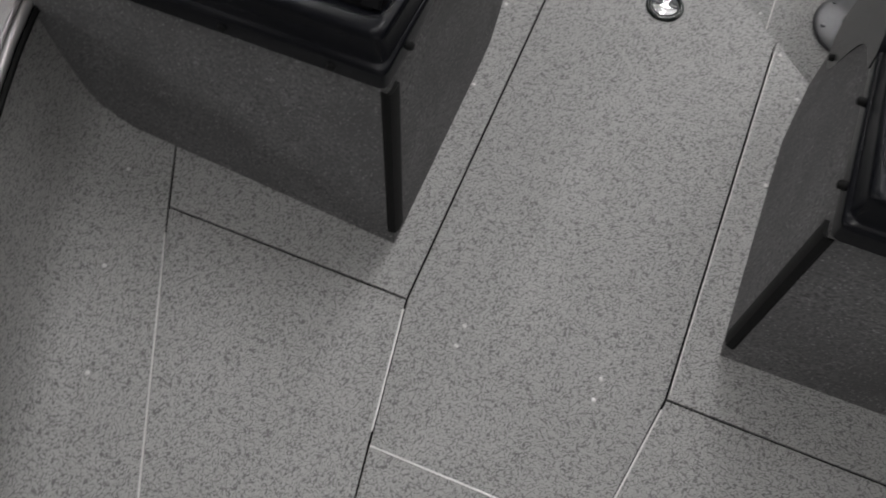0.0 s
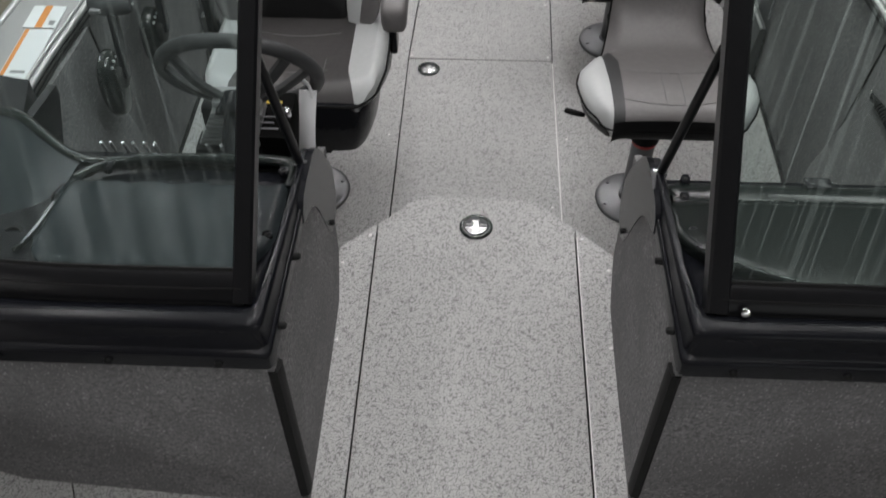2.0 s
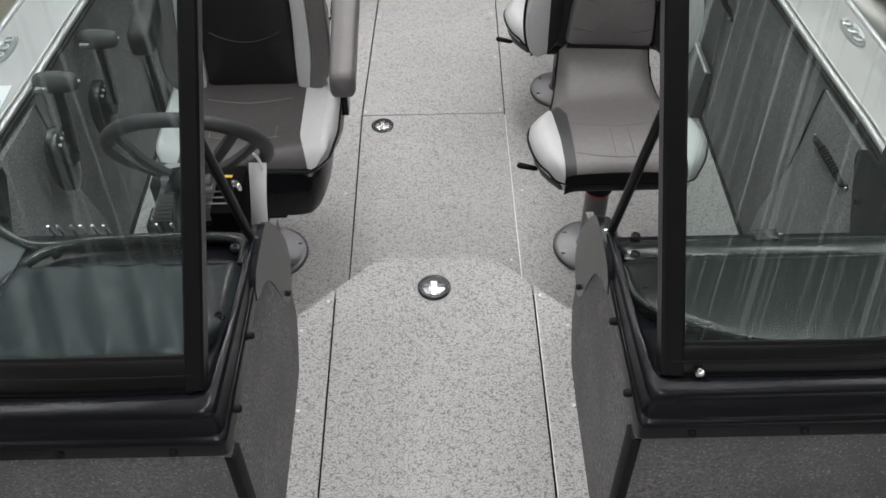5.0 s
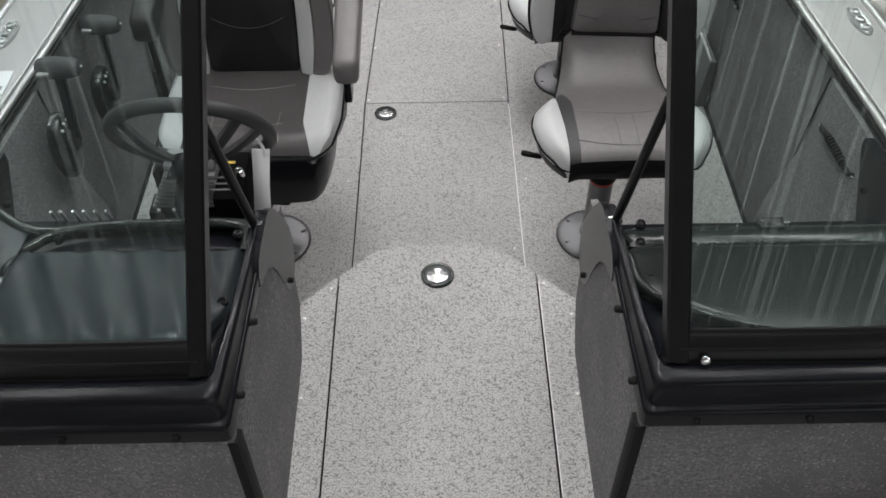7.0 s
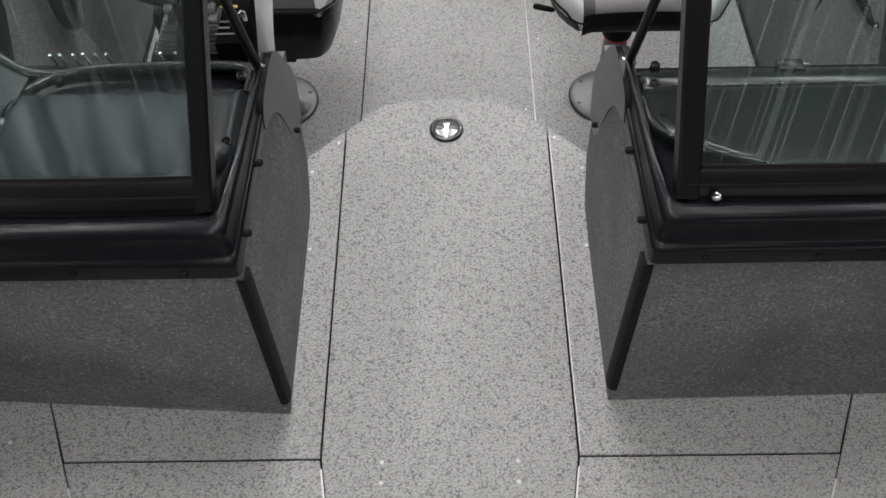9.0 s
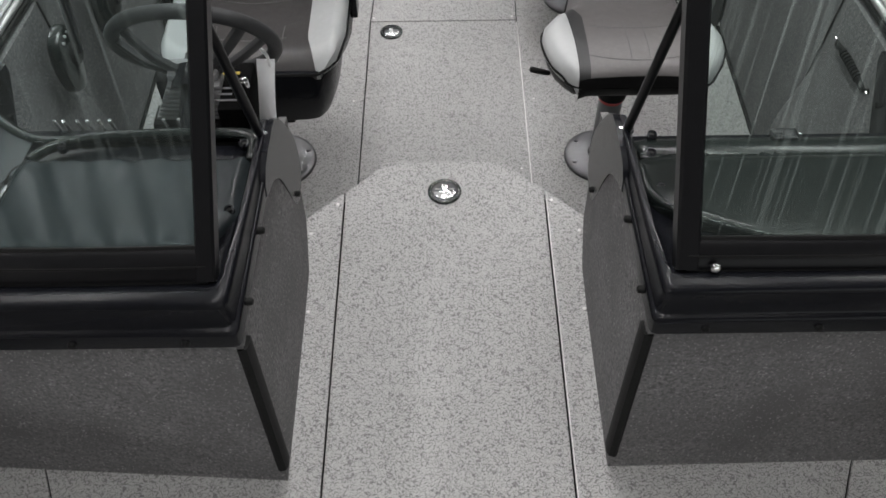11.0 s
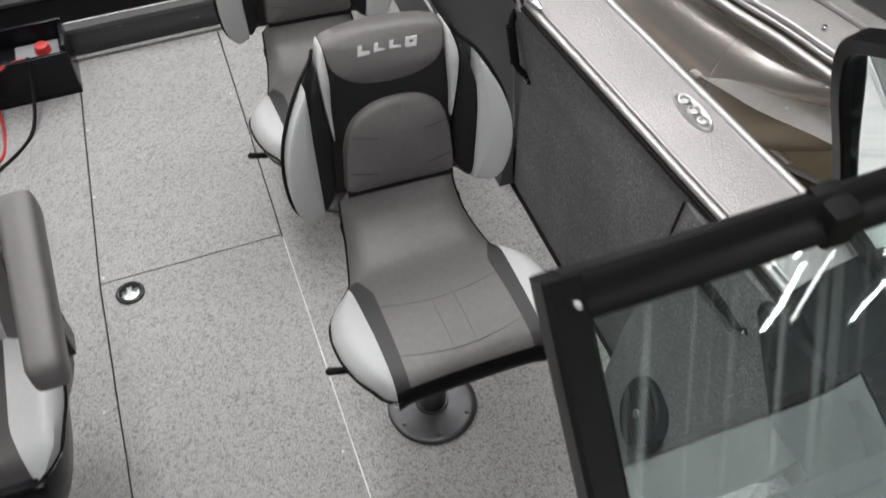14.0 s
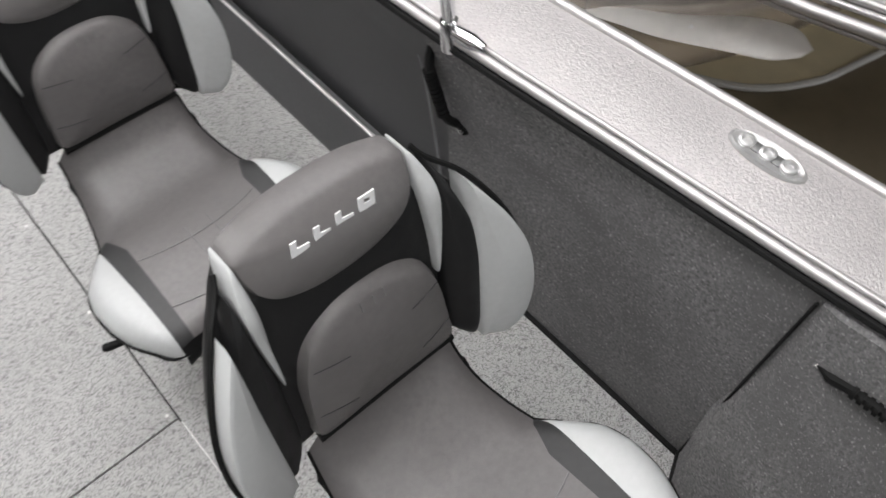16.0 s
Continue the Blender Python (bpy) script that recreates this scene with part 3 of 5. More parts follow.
# windscreen plan: bottom and top line, outward from the gangway post
WS_LOW = [(0.368, 0.205, 0.53), (0.52, 0.203, 0.53), (0.70, 0.205, 0.53), (0.84, 0.225, 0.525), (0.95, 0.29, 0.505), (1.04, 0.40, 0.465), (1.09, 0.52, 0.425)]
WS_TOP = [(0.380, 0.625, 1.02), (0.49, 0.624, 1.02), (0.62, 0.625, 1.02), (0.78, 0.630, 1.018), (0.91, 0.655, 1.005), (1.0, 0.725, 0.97), (1.05, 0.86, 0.885)]


def build_console(s):
    helm = s < 0
    y0, yt, slant = (0.095, 0.131, 0.062) if helm else (0.116, 0.149, 0.012)  # foot and head of the front panel, and its slant outboard
    ys = 0.121 if helm else 0.135  # front of the moulded skirt
    con = thing("console", ("helm" if helm else "passenger") + " console of charcoal carpet with black moulded top", "console", group="consoles")
    # carpeted base: front face and gangway side, open aft
    bm = bmesh.new()
    xs = [0.305, 0.45, 0.6, 0.75, 0.9, 0.99]
    add_loft(bm, [[(x + lean * z, yb + (yt - yb) * z / 0.42 + dy, z) for yb in [y0 + slant * (x - 0.305)] for dy, z in ((-0.003, 0.0), (0.001, 0.012), (0.0, 0.1), (0.0, 0.25), (0.0, 0.429), (0.018, 0.429), (0.018, 0.0))] for x, lean in zip(xs, (0.034, 0, 0, 0, 0, 0))])
    part("front_panel", flip(bm, s), CARPET, con)
    bm = bmesh.new()
    side = [(y0 + 0.006, 0.305, 0.318), (0.30, 0.305, 0.318), (0.48, 0.3055, 0.319), (0.59, 0.307, 0.320), (0.68, 0.318, 0.322), (0.745, 0.327, 0.325)]
    rings = []
    for y, xb, xt in side:
        zt = 0.426 if y < 0.5 else 0.426 - (y - 0.5) * 0.4
        back_ = (yt - y0) if y < 0.2 else 0.0
        rings.append([(xb, y, 0.0), (xt, y + back_, zt), (xt + 0.016, y + back_, zt), (xb + 0.016, y, 0.0)])
    add_loft(bm, rings)
    part("gangway_panel", flip(bm, s), CARPET, con)
    # black corner strip
    bm = bmesh.new()
    add_loft(bm, [[(x + 0.012 * z / 0.41, y0 + dy + (yt - y0) * z / 0.42, z) for x, dy in ((0.299, 0.026), (0.2985, 0.008), (0.302, -0.001), (0.312, -0.004), (0.317, -0.002), (0.317, 0.006), (0.308, 0.010), (0.307, 0.026))] for z in (0.036, 0.2, 0.408)])
    part("corner_strip", flip(bm, s), RUBBER, con, "black plastic corner strip")
    # moulded top: skirt, step, upper rim, and deck that falls towards the stern
    def rim(dx, dy, z, zend=None):
        """Outline inset from the skirt: gangway aft end, gangway front corner, outer front, outer aft."""
        ze = z if zend is None else zend
        c = 0.012 + 0.4 * max(0.0, dx)
        xg, yf = 0.316 + dx, ys + dy
        pts = [(xg, 0.60, ze), (xg, 0.45, ze + (z - ze) * 0.3), (xg, 0.30, ze + (z - ze) * 0.6), (xg, yf + c, z), (xg + c * 0.3, yf + c * 0.3, z), (xg + c, yf, z)]
        pts += [(x, yf, z) for x in (0.45, 0.6, 0.75)]
        pts += [(0.88 - dx * 0.3, yf + 0.013, z), (0.965 - dx * 0.4, yf + 0.088, z), (1.0 - dx * 0.5, 0.35, z), (1.0 - dx * 0.5, 0.60, ze)]
        return pts

    layers = [rim(0.0, 0.0, 0.428, 0.420), rim(0.0, 0.0, 0.457, 0.432), rim(0.0008, 0.0015, 0.4625, 0.436), rim(0.0025, 0.0045, 0.4655, 0.438), rim(0.0055, 0.0095, 0.4665, 0.439), rim(0.0068, 0.0115, 0.469, 0.441), rim(0.0085, 0.0145, 0.508, 0.452), rim(0.0095, 0.016, 0.515, 0.455), rim(0.012, 0.0195, 0.5195, 0.457), rim(0.016, 0.025, 0.5215, 0.4575), rim(0.022, 0.042, 0.5222, 0.4555), rim(0.029, 0.085, 0.503, 0.444)]
    bm = bmesh.new()
    add_loft(bm, layers, caps=False, closed=False)
    # close the deck behind the rim
    low = layers[-1]
    a = [Vector(p) for p in low]
    grid = []
    for k in range(7):
        t = k / 6
        row = []
        for i in range(3, 11):
            p = a[i]
            q = p.lerp(Vector((p.x, 0.60, 0)), t)
            q.z = p.z + ((0.420 if helm else 0.400) - p.z) * t
            row.append(q)
        grid.append(row)
    add_loft(bm, grid, caps=False, closed=False)
    bmesh.ops.remove_doubles(bm, verts=bm.verts[:], dist=0.0004)
    bmesh.ops.solidify(bm, geom=bm.faces[:], thickness=0.004)
    part("moulded_top", flip(bm, s), BLACK, con, "glossy black moulded console top")
    # ear plate at the aft end of the gangway flange
    ear = [(0.44, 0.42), (0.50, 0.395), (0.55, 0.350), (0.585, 0.285), (0.615, 0.215), (0.645, 0.168), (0.69, 0.155), (0.735, 0.185), (0.735, 0.27), (0.69, 0.35), (0.64, 0.42), (0.60, 0.455), (0.55, 0.462), (0.47, 0.462)]
    ring = smooth_line([(0, y, z) for y, z in ear], 2, closed=True)
    bm = bmesh.new()
    add_loft(bm, [[(x, p.y, p.z) for p in ring] for x in (0.3145, 0.316, 0.326)])
    part("ear_plate", flip(bm, s), BLACK, con, "black plastic end plate")
    for y, z in ((ys + 0.075, 0.444), (ys + 0.225, 0.440), (0.655, 0.190)):
        bm = bmesh.new()
        add_cyl(bm, (0.320, y, z), (0.3045 if z > 0.4 else 0.307, y, z), 0.0075, 0.0065, 12, 0.004)
        part("push_rivet", flip(bm, s), RUBBER, con)
    for x in (0.40, 0.575, 0.75):
        bm = bmesh.new()
        add_cyl(bm, (x, ys + 0.008, 0.442), (x, ys - 0.007, 0.442), 0.0075, 0.0065, 12, 0.004)
        part("push_rivet", flip(bm, s), RUBBER, con)
    # moulded hood on the deck, with a dark recess behind it
    if helm:
        plan_ = [(0.340, 0.502), (0.334, 0.43), (0.343, 0.365), (0.369, 0.300), (0.43, 0.258), (0.60, 0.252), (0.69, 0.27), (0.738, 0.33), (0.762, 0.42), (0.770, 0.495), (0.70, 0.508), (0.55, 0.510), (0.43, 0.510)]
    else:
        plan_ = [(0.350, 0.486), (0.337, 0.44), (0.337, 0.395), (0.354, 0.355), (0.390, 0.318), (0.46, 0.275), (0.56, 0.245), (0.72, 0.240), (0.84, 0.262), (0.915, 0.33), (0.945, 0.42), (0.935, 0.486), (0.72, 0.488), (0.50, 0.488)]
    ring = smooth_line([(x, y, 0) for x, y in plan_], 4, closed=True)
    c = sum(ring, Vector()) / len(ring)
    bm = bmesh.new()
    rings = []
    if helm:
        # a padded sheet with soft folds running fore and aft, rolled down at both ends
        for x in np.linspace(0.334, 0.770, 64):
            end = max(0.0, (abs(x - 0.552) - 0.150) / 0.068)
            aft = 0.502 + 0.004 * math.sin(x * 78)
            fore = min(aft - 0.03, 0.255 + 0.120 * end**2.2)
            low = 0.030 * max(0.0, end - 0.55) ** 2 / 0.2
            row = []
            for k in (0.0, 0.01, 0.04, 0.10, 0.2, 0.35, 0.5, 0.65, 0.8, 0.9, 0.95, 0.975, 0.995, 1.0):
                y = fore + (aft - fore) * k
                q = 1.35 * x / (y + 0.92)
                fold = 0.0024 * math.sin(q * 78) + 0.0010 * math.sin(q * 171 + 1)
                edge = -0.034 if k in (0.0, 1.0) else (-0.009 if k in (0.01, 0.995) else (-0.003 if k in (0.04, 0.975) else 0.0))
                row.append(Vector((x, y, 0.494 - 0.17 * (y - 0.33) + fold + edge - low)))
            rings.append(row)
        add_loft(bm, rings, caps=False, closed=False)
        bmesh.ops.solidify(bm, geom=bm.faces[:], thickness=0.003)
    else:
        for sc, h in ((1.0, -0.02), (1.0, 0.010), (0.994, 0.022), (0.98, 0.031), (0.955, 0.036), (0.85, 0.037), (0.6, 0.038), (0.3, 0.038)):
            rings.append([Vector((c.x + (p.x - c.x) * sc, c.y + (p.y - c.y) * sc, 0.480 - 0.24 * (c.y + (p.y - c.y) * sc - 0.33) + h * 0.55)) for p in ring])
        add_loft(bm, rings)
    part("hood", flip(bm, s), HOOD if helm else GLOSS, con, "glossy black moulded dash hood")
    seam = [Vector((c.x + (p.x - c.x) * 1.012, c.y + (p.y - c.y) * 1.012, 0.466 - (0.16 if helm else 0.20) * (p.y - 0.33))) for p in ring]
    part("hood_seam", flip(tube(seam, 0.0055, 6, closed=True), s), VOID, con)
    if helm:
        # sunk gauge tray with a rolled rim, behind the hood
        # tray shade comes from this near-black block
        part("gauge_recess", flip(box((0.352, 0.500, 0.38), (0.735, 0.574, 0.428), 0.004), s), VOID, con, "gauge recess blackened for shade")
        line = smooth_line([(0.346, 0.490, 0.458), (0.347, 0.545, 0.452), (0.372, 0.570, 0.448), (0.45, 0.578, 0.446), (0.58, 0.576, 0.446), (0.655, 0.568, 0.447), (0.705, 0.548, 0.450), (0.745, 0.505, 0.456)], 6)
        part("tray_rim", flip(tube(line, 0.0095, 10), s), GLOSS, con, "rolled black rim of gauge tray")
        line = smooth_line([(0.350, 0.53, 0.444), (0.354, 0.575, 0.436), (0.40, 0.590, 0.432), (0.55, 0.592, 0.430), (0.66, 0.584, 0.429), (0.735, 0.577, 0.430), (0.79, 0.592, 0.433), (0.85, 0.635, 0.438), (0.92, 0.690, 0.44), (1.0, 0.72, 0.43)], 5)
        part("dash_lip", flip(tube(line, 0.011, 10), s), GLOSS, con)
        # moulded rib and drain grommet on the outboard shelf
        line = smooth_line([(0.775, 0.30, 0.486), (0.762, 0.325, 0.488), (0.757, 0.36, 0.482), (0.752, 0.42, 0.474)], 5)
        part("shelf_rib", flip(tube(line, 0.006, 8), s), GLOSS, con)
        bm = bmesh.new()
        add_loft(bm, [circle((0.800, 0.35, 0.462 + dz), (0, -0.2, 1), r, 18) for r, dz in ((0.020, 0.0), (0.019, 0.008), (0.013, 0.010), (0.010, 0.004))])
        part("grommet", flip(bm, s), RUBBER, con, "round black rubber grommet")
        # outboard shelf that sweeps up to the cowl
        bm = bmesh.new()
        add_loft(bm, [[(x, 0.24 + (ya - 0.24) * t, z0 + (z1 - z0) * t) for t in np.linspace(0, 1, 7)] for x, ya, z0, z1 in ((0.765, 0.575, 0.478, 0.432), (0.79, 0.592, 0.480, 0.434), (0.85, 0.635, 0.480, 0.438), (0.92, 0.690, 0.470, 0.440), (1.0, 0.72, 0.455, 0.430))], caps=False, closed=False)
        bmesh.ops.solidify(bm, geom=bm.faces[:], thickness=0.003)
        part("outboard_shelf", flip(bm, s), HOOD, con, "smooth dark outboard dash shelf")
    else:
        # rolled aft edge of the dash with the glovebox latch on it
        bm = bmesh.new()
        add_loft(bm, [[(x, 0.527 + r * 0.034 * math.cos(a), 0.436 - 0.25 * r * 0.034 * math.cos(a) + drop + r * 0.013 * math.sin(a)) for a in np.linspace(0, 2 * math.pi, 25)[:-1]] for x, r, drop in ((0.345, 0.4, 0.0), (0.352, 0.85, 0.0), (0.37, 1.0, 0.0), (0.55, 1.0, 0.0), (0.75, 1.0, 0.0), (0.90, 1.0, 0.0), (0.955, 0.95, -0.004), (0.985, 0.6, -0.012))])
        part("dash_roll", flip(bm, s), GLOSS, con, "rolled aft edge of glovebox lid")
        latch = part("glovebox_latch", flip(box((0.600, 0.538, 0.432), (0.648, 0.566, 0.450), 0.004), s), BLACK, con, "black glovebox latch")
        part("latch_pin", flip(cyl((0.648, 0.552, 0.446), (0.656, 0.552, 0.446), 0.003, None, 10), s), CHROME, latch)
    bosses = ((0.357, 0.352, 0.487), (0.362, 0.536, 0.458), (0.692, 0.535, 0.458), (0.668, 0.300, 0.488)) if helm else ((0.366, 0.392, 0.482), (0.382, 0.556, 0.447), (0.372, 0.505, 0.452))
    for x, y, z in bosses:
        bm = bmesh.new()
        add_loft(bm, [circle((x, y, z + dz), (0, -0.3, 1), r, 14) for r, dz in ((0.0095, -0.008), (0.009, 0.0015), (0.006, 0.002), (0.005, 0.0))])
        part("screw_boss", flip(bm, s), BLACK, con)
        bm = bmesh.new()
        add_cyl(bm, (x, y, z - 0.002), (x, y, z + 0.0015), 0.0040, None, 10)
        part("hood_screw", flip(bm, s), RUBBER, con)
    # dash face below the aft lip
    bm = bmesh.new()
    fall, fore = (0.0, 0.0) if helm else (0.035, 0.040)
    add_loft(bm, [[(x, y - fore, z - fall) for y, z in ((0.592, 0.428), (0.615, 0.420), (0.622, 0.40), (0.615, 0.26), (0.60, 0.26), (0.592, 0.38))] for x in (0.345, 0.6, 0.8, 0.985)])
    part("dash_face", flip(bm, s), BLACK, con)
    # cowl that carries the moulding across the gunwale
    cowl = [(0.955, 0.22), (1.06, 0.30), (1.14, 0.44), (1.20, 0.62), (1.218, 0.80), (1.222, 0.955), (1.09, 0.94), (1.02, 0.925), (0.99, 0.80), (0.97, 0.60)]
    bm = bmesh.new()
    add_loft(bm, [[(x, y, z0 + 0.16 * max(0.0, 1 - (y - 0.22) / 0.5) * k) for x, y in cowl] for z0, k in ((0.27, 0.0), (0.332, 1.0), (0.342, 1.0))])
    part("gunwale_cowl", flip(bm, s), BLACK, con, "black moulded cowl over gunwale")
    return con


def build_windscreen(s):
    ws = thing("windscreen", "raked green-tinted windscreen in black metal frame", "windscreen", group="windscreens")
    foot, head = Vector(WS_LOW[0]), Vector(WS_TOP[0])
    if s < 0:
        foot.x, head.x = 0.360, 0.341
        foot.y -= 0.004
    else:
        foot.x, head.x = 0.366, 0.368
        foot.y += 0.006
    shift = Vector((0, foot.y - WS_LOW[0][1], 0))
    low, top = smooth_line([foot] + [Vector(p) + shift * max(0.0, 1 - k / 4) for k, p in enumerate(WS_LOW[1:])], 4), smooth_line([head] + WS_TOP[1:], 4)
    rake = (head - foot).normalized()
    wide = 0.050 if s < 0 else 0.046
    part("bottom_rail", flip(frame_bar([p + rake * (wide / 2 - 0.020) for p in low], 0.030, wide, rake), s), SATIN, ws)
    part("rail_groove", flip(frame_bar([p + rake * (0.45 * wide - 0.020) + Vector((0, -0.0118, 0.0102)) for p in low], 0.005, 0.003, rake), s), RUBBER, ws)
    part("glazing_bead", flip(frame_bar([p + rake * (wide - 0.018) + Vector((0, -0.006, 0.005)) for p in low], 0.010, 0.006, rake), s), RUBBER, ws)
    part("sill_lip", flip(frame_bar([p + Vector((0, -0.016, -0.017)) for p in low], 0.012, 0.014, UP), s), RUBBER, ws)
    part("top_rail", flip(frame_bar(top, 0.030, 0.042, rake), s), SATIN, ws)
    part("post", flip(frame_bar([foot - rake * 0.02, head + rake * 0.02], 0.036 if s > 0 else 0.030, 0.034, (0, -0.76, 0.65)), s), SATIN, ws, "black metal gangway post")
    # pane, a curved sheet with thickness
    bm = bmesh.new()
    nrm = Vector((0, -0.76, 0.65))
    rows = []
    for k in range(9):
        t = 0.02 + 0.96 * k / 8
        line = [p.lerp(q, t) for p, q in zip(low, top)]
        rows.append(line)
    front = [[p + nrm * 0.0025 for p in r] for r in rows]
    add_loft(bm, front, caps=False, closed=False)
    pane = part("pane", flip(bm, s), GLASS if s > 0 else VEILED_GLASS, ws, "green-tinted curved glass pane")
    pane.visible_shadow = False
    # aft end bar of the curved wing, with rounded upper corner
    end = smooth_line([WS_TOP[-1], (1.075, 1.0, 0.80), (1.092, 1.070, 0.745), (1.112, 1.075, 0.66), (1.155, 1.055, 0.52), (1.205, 1.03, 0.345)], 5)
    part("wing_bar", flip(frame_bar(end, 0.036, 0.030, (0, 1, 0)), s), SATIN, ws)
    wing_low = [WS_LOW[-1], (1.14, 0.70, 0.375), (1.17, 0.80, 0.36), (1.19, 0.91, 0.348), (1.205, 1.03, 0.345)]
    part("wing_rail", flip(frame_bar(smooth_line(wing_low, 4), 0.026, 0.030, UP), s), SATIN, ws)
    bm = bmesh.new()
    lowl, topl = smooth_line(wing_low, 4), smooth_line([WS_TOP[-1], (1.075, 1.0, 0.80), (1.098, 1.072, 0.73), (1.155, 1.055, 0.52), (1.205, 1.03, 0.36)], 4)
    add_loft(bm, [[p.lerp(q, t) for p, q in zip(lowl, topl)] for t in np.linspace(0, 1, 6)], caps=False, closed=False)
    pane = part("wing_pane", flip(bm, s), GLASS, ws, "green-tinted side glass")
    pane.visible_shadow = False
    # stay between console ear and post
    a, b = Vector((0.335, 0.560, 0.455)), Vector((0.358, 0.474, 0.800))
    part("stay", flip(tube([a, b], 0.0085, 10), s), SATIN, ws, "black metal stay rod")
    bm = bmesh.new()
    add_cyl(bm, a + Vector((-0.014, 0, 0)), a + Vector((0.012, 0, 0)), 0.008, None, 12, 0.003)
    part("stay_bolt", flip(bm, s), CHROME, ws)
    # catch on the top rail and rail screws
    m = Vector(WS_TOP[2])
    bm = bmesh.new()
    add_box(bm, m + Vector((-0.016, -0.024, -0.020)), m + Vector((0.016, 0.02, 0.022)), 0.006)
    part("catch", flip(bm, s), RUBBER, ws)
    for x in (0.397, 0.702):
        if s > 0:
            bm = bmesh.new()
            p = Vector((x + 0.008, 0.187, 0.530))
            add_cyl(bm, p, p + Vector((0, -0.006, 0.003)), 0.0085, 0.008, 14, 0.003)
            part("rail_screw", bm, CHROME, ws, "bright round-head screw")
    bm = bmesh.new()
    p = head + Vector((0.004, -0.016, 0.010))
    add_cyl(bm, p, p + Vector((0, -0.005, 0.006)), 0.005, 0.004, 12, 0.002)
    part("corner_screw", flip(bm, s), CHROME, ws)
    return ws


for s in (-1, 1):
    build_console(s)
    build_windscreen(s)

# ---- seats ----


def build_seat(at, helm=False, label="", drop=0.0, tip=0.0):
    """Faces -y; the origin is on the floor below the pedestal; the seat's top is 0.51 up, less drop."""
    st = thing("helm_seat" if helm else "boat_seat", label, "seat", at, "" if helm else "passenger seats")
    top = 0.515 - drop

    if not helm:
        # one upholstered surface in three colours: middle panel, stripe, bolster
        prof = [(-0.214, -0.048), (-0.209, -0.030), (-0.196, -0.013), (-0.17, -0.003), (-0.10, 0.002), (0.0, -0.006), (0.06, -0.012), (0.10, -0.006), (0.14, 0.008), (0.172, 0.026), (0.198, 0.056), (0.212, 0.084)]
        fine = smooth_line([(0, y, z) for y, z in prof], 5)
        sit = top + 0.026

        def reach(y):
            """The front half of the cushion runs on past the pedestal."""
            return y * 1.10 if y < 0 else y
        rows_ = [(p.y, p.z) for p in fine]

        def half(y):
            """Half width of the whole cushion."""
            return float(np.interp(y, [-0.214, -0.205, -0.18, -0.15, -0.11, -0.06, -0.02, 0.01, 0.035, 0.06, 0.10, 0.15, 0.212], [0.163, 0.177, 0.200, 0.220, 0.235, 0.239, 0.230, 0.207, 0.181, 0.161, 0.150, 0.138, 0.128]))

        def inner_edge(y):
            return min(float(np.interp(y, [-0.22, 0.0, 0.05, 0.08], [0.132, 0.128, 0.148, 0.2])), half(y))

        def outer_edge(y):
            return min(float(np.interp(y, [-0.22, -0.1, 0.06], [0.160, 0.162, 0.170])), half(y))

        def surf(u, y, z):
            w, t = half(y), abs(u)
            b_ = outer_edge(y)
            puffed = 0.006 * math.sin(math.pi * min(1.0, max(0.0, (t - b_) / max(0.004, w - b_))))
            return Vector((u, reach(y), sit + z + 0.005 * max(0.0, 1 - (u / 0.13) ** 2) + puffed - 0.026 * (t / w) ** 12))

        def zone(lo, hi, y1):
            bm = bmesh.new()
            rings = []
            for y, z in rows_:
                if y > y1:
                    break
                a_, b_ = lo(y), hi(y)
                ring = [surf(u, y, z) for u in np.linspace(a_, b_, 13)]
                ring += [Vector((b_, reach(y), sit + max(z - 0.05, -0.052))), Vector((a_, reach(y), sit + max(z - 0.05, -0.052)))]
                rings.append(ring)
            return add_loft(bm, rings)

        cushion = part("cushion", zone(lambda y: -inner_edge(y), inner_edge, 1.0), GREY_SEAT, st, "dark grey vinyl seat panel")
        lip = bmesh.new()
        add_loft(lip, [[surf(u, y, z) + Vector((0, -d, d)) for u in np.linspace(-outer_edge(y), outer_edge(y), 15)] for y, z, d in ((-0.2065, -0.024, 0.001), (-0.211, -0.036, 0.0015), (-0.214, -0.050, 0.002), (-0.213, -0.066, 0.0015), (-0.209, -0.080, 0.001))], caps=False, closed=False)
        bmesh.ops.solidify(lip, geom=lip.faces[:], thickness=0.002)
        part("front_boxing", lip, DARK_SEAT, cushion, "charcoal vinyl band along front edge")
        for sg in (-1, 1):
            edge_ = [surf(sg * half(y), y, z) + Vector((sg * 0.002, 0, -0.002)) for y, z in rows_ if y > 0.02]
            part("waist_piping", tube(edge_, 0.0026, 6), RUBBER, cushion)
            part("seat_stripe", zone(lambda y: sg * inner_edge(y), lambda y: sg * outer_edge(y), 0.07), STRIPE_SEAT, st)
            part("seat_bolster", zone(lambda y: sg * outer_edge(y), lambda y: sg * half(y), 0.06), LIGHT_SEAT, st, "pale grey vinyl bolster")

        def on(u, y):
            z = float(np.interp(y, [p[0] for p in rows_], [p[1] for p in rows_]))
            return surf(u, y, z) + Vector((0, 0, 0.0004))

        for x0, y0, x1, y1 in ((-0.024, -0.165, -0.024, -0.03), (0.024, -0.165, 0.024, -0.03), (-0.130, -0.150, 0.130, -0.150), (-0.126, -0.035, 0.126, -0.035)):
            line = [on(x0 + (x1 - x0) * t, y0 + (y1 - y0) * t - (0.022 * (1 - (2 * t - 1) ** 2) if y0 == y1 else 0.0)) for t in np.linspace(0, 1, 15)]
            part("seam", tube(line, 0.0013, 6), SEAM, cushion)
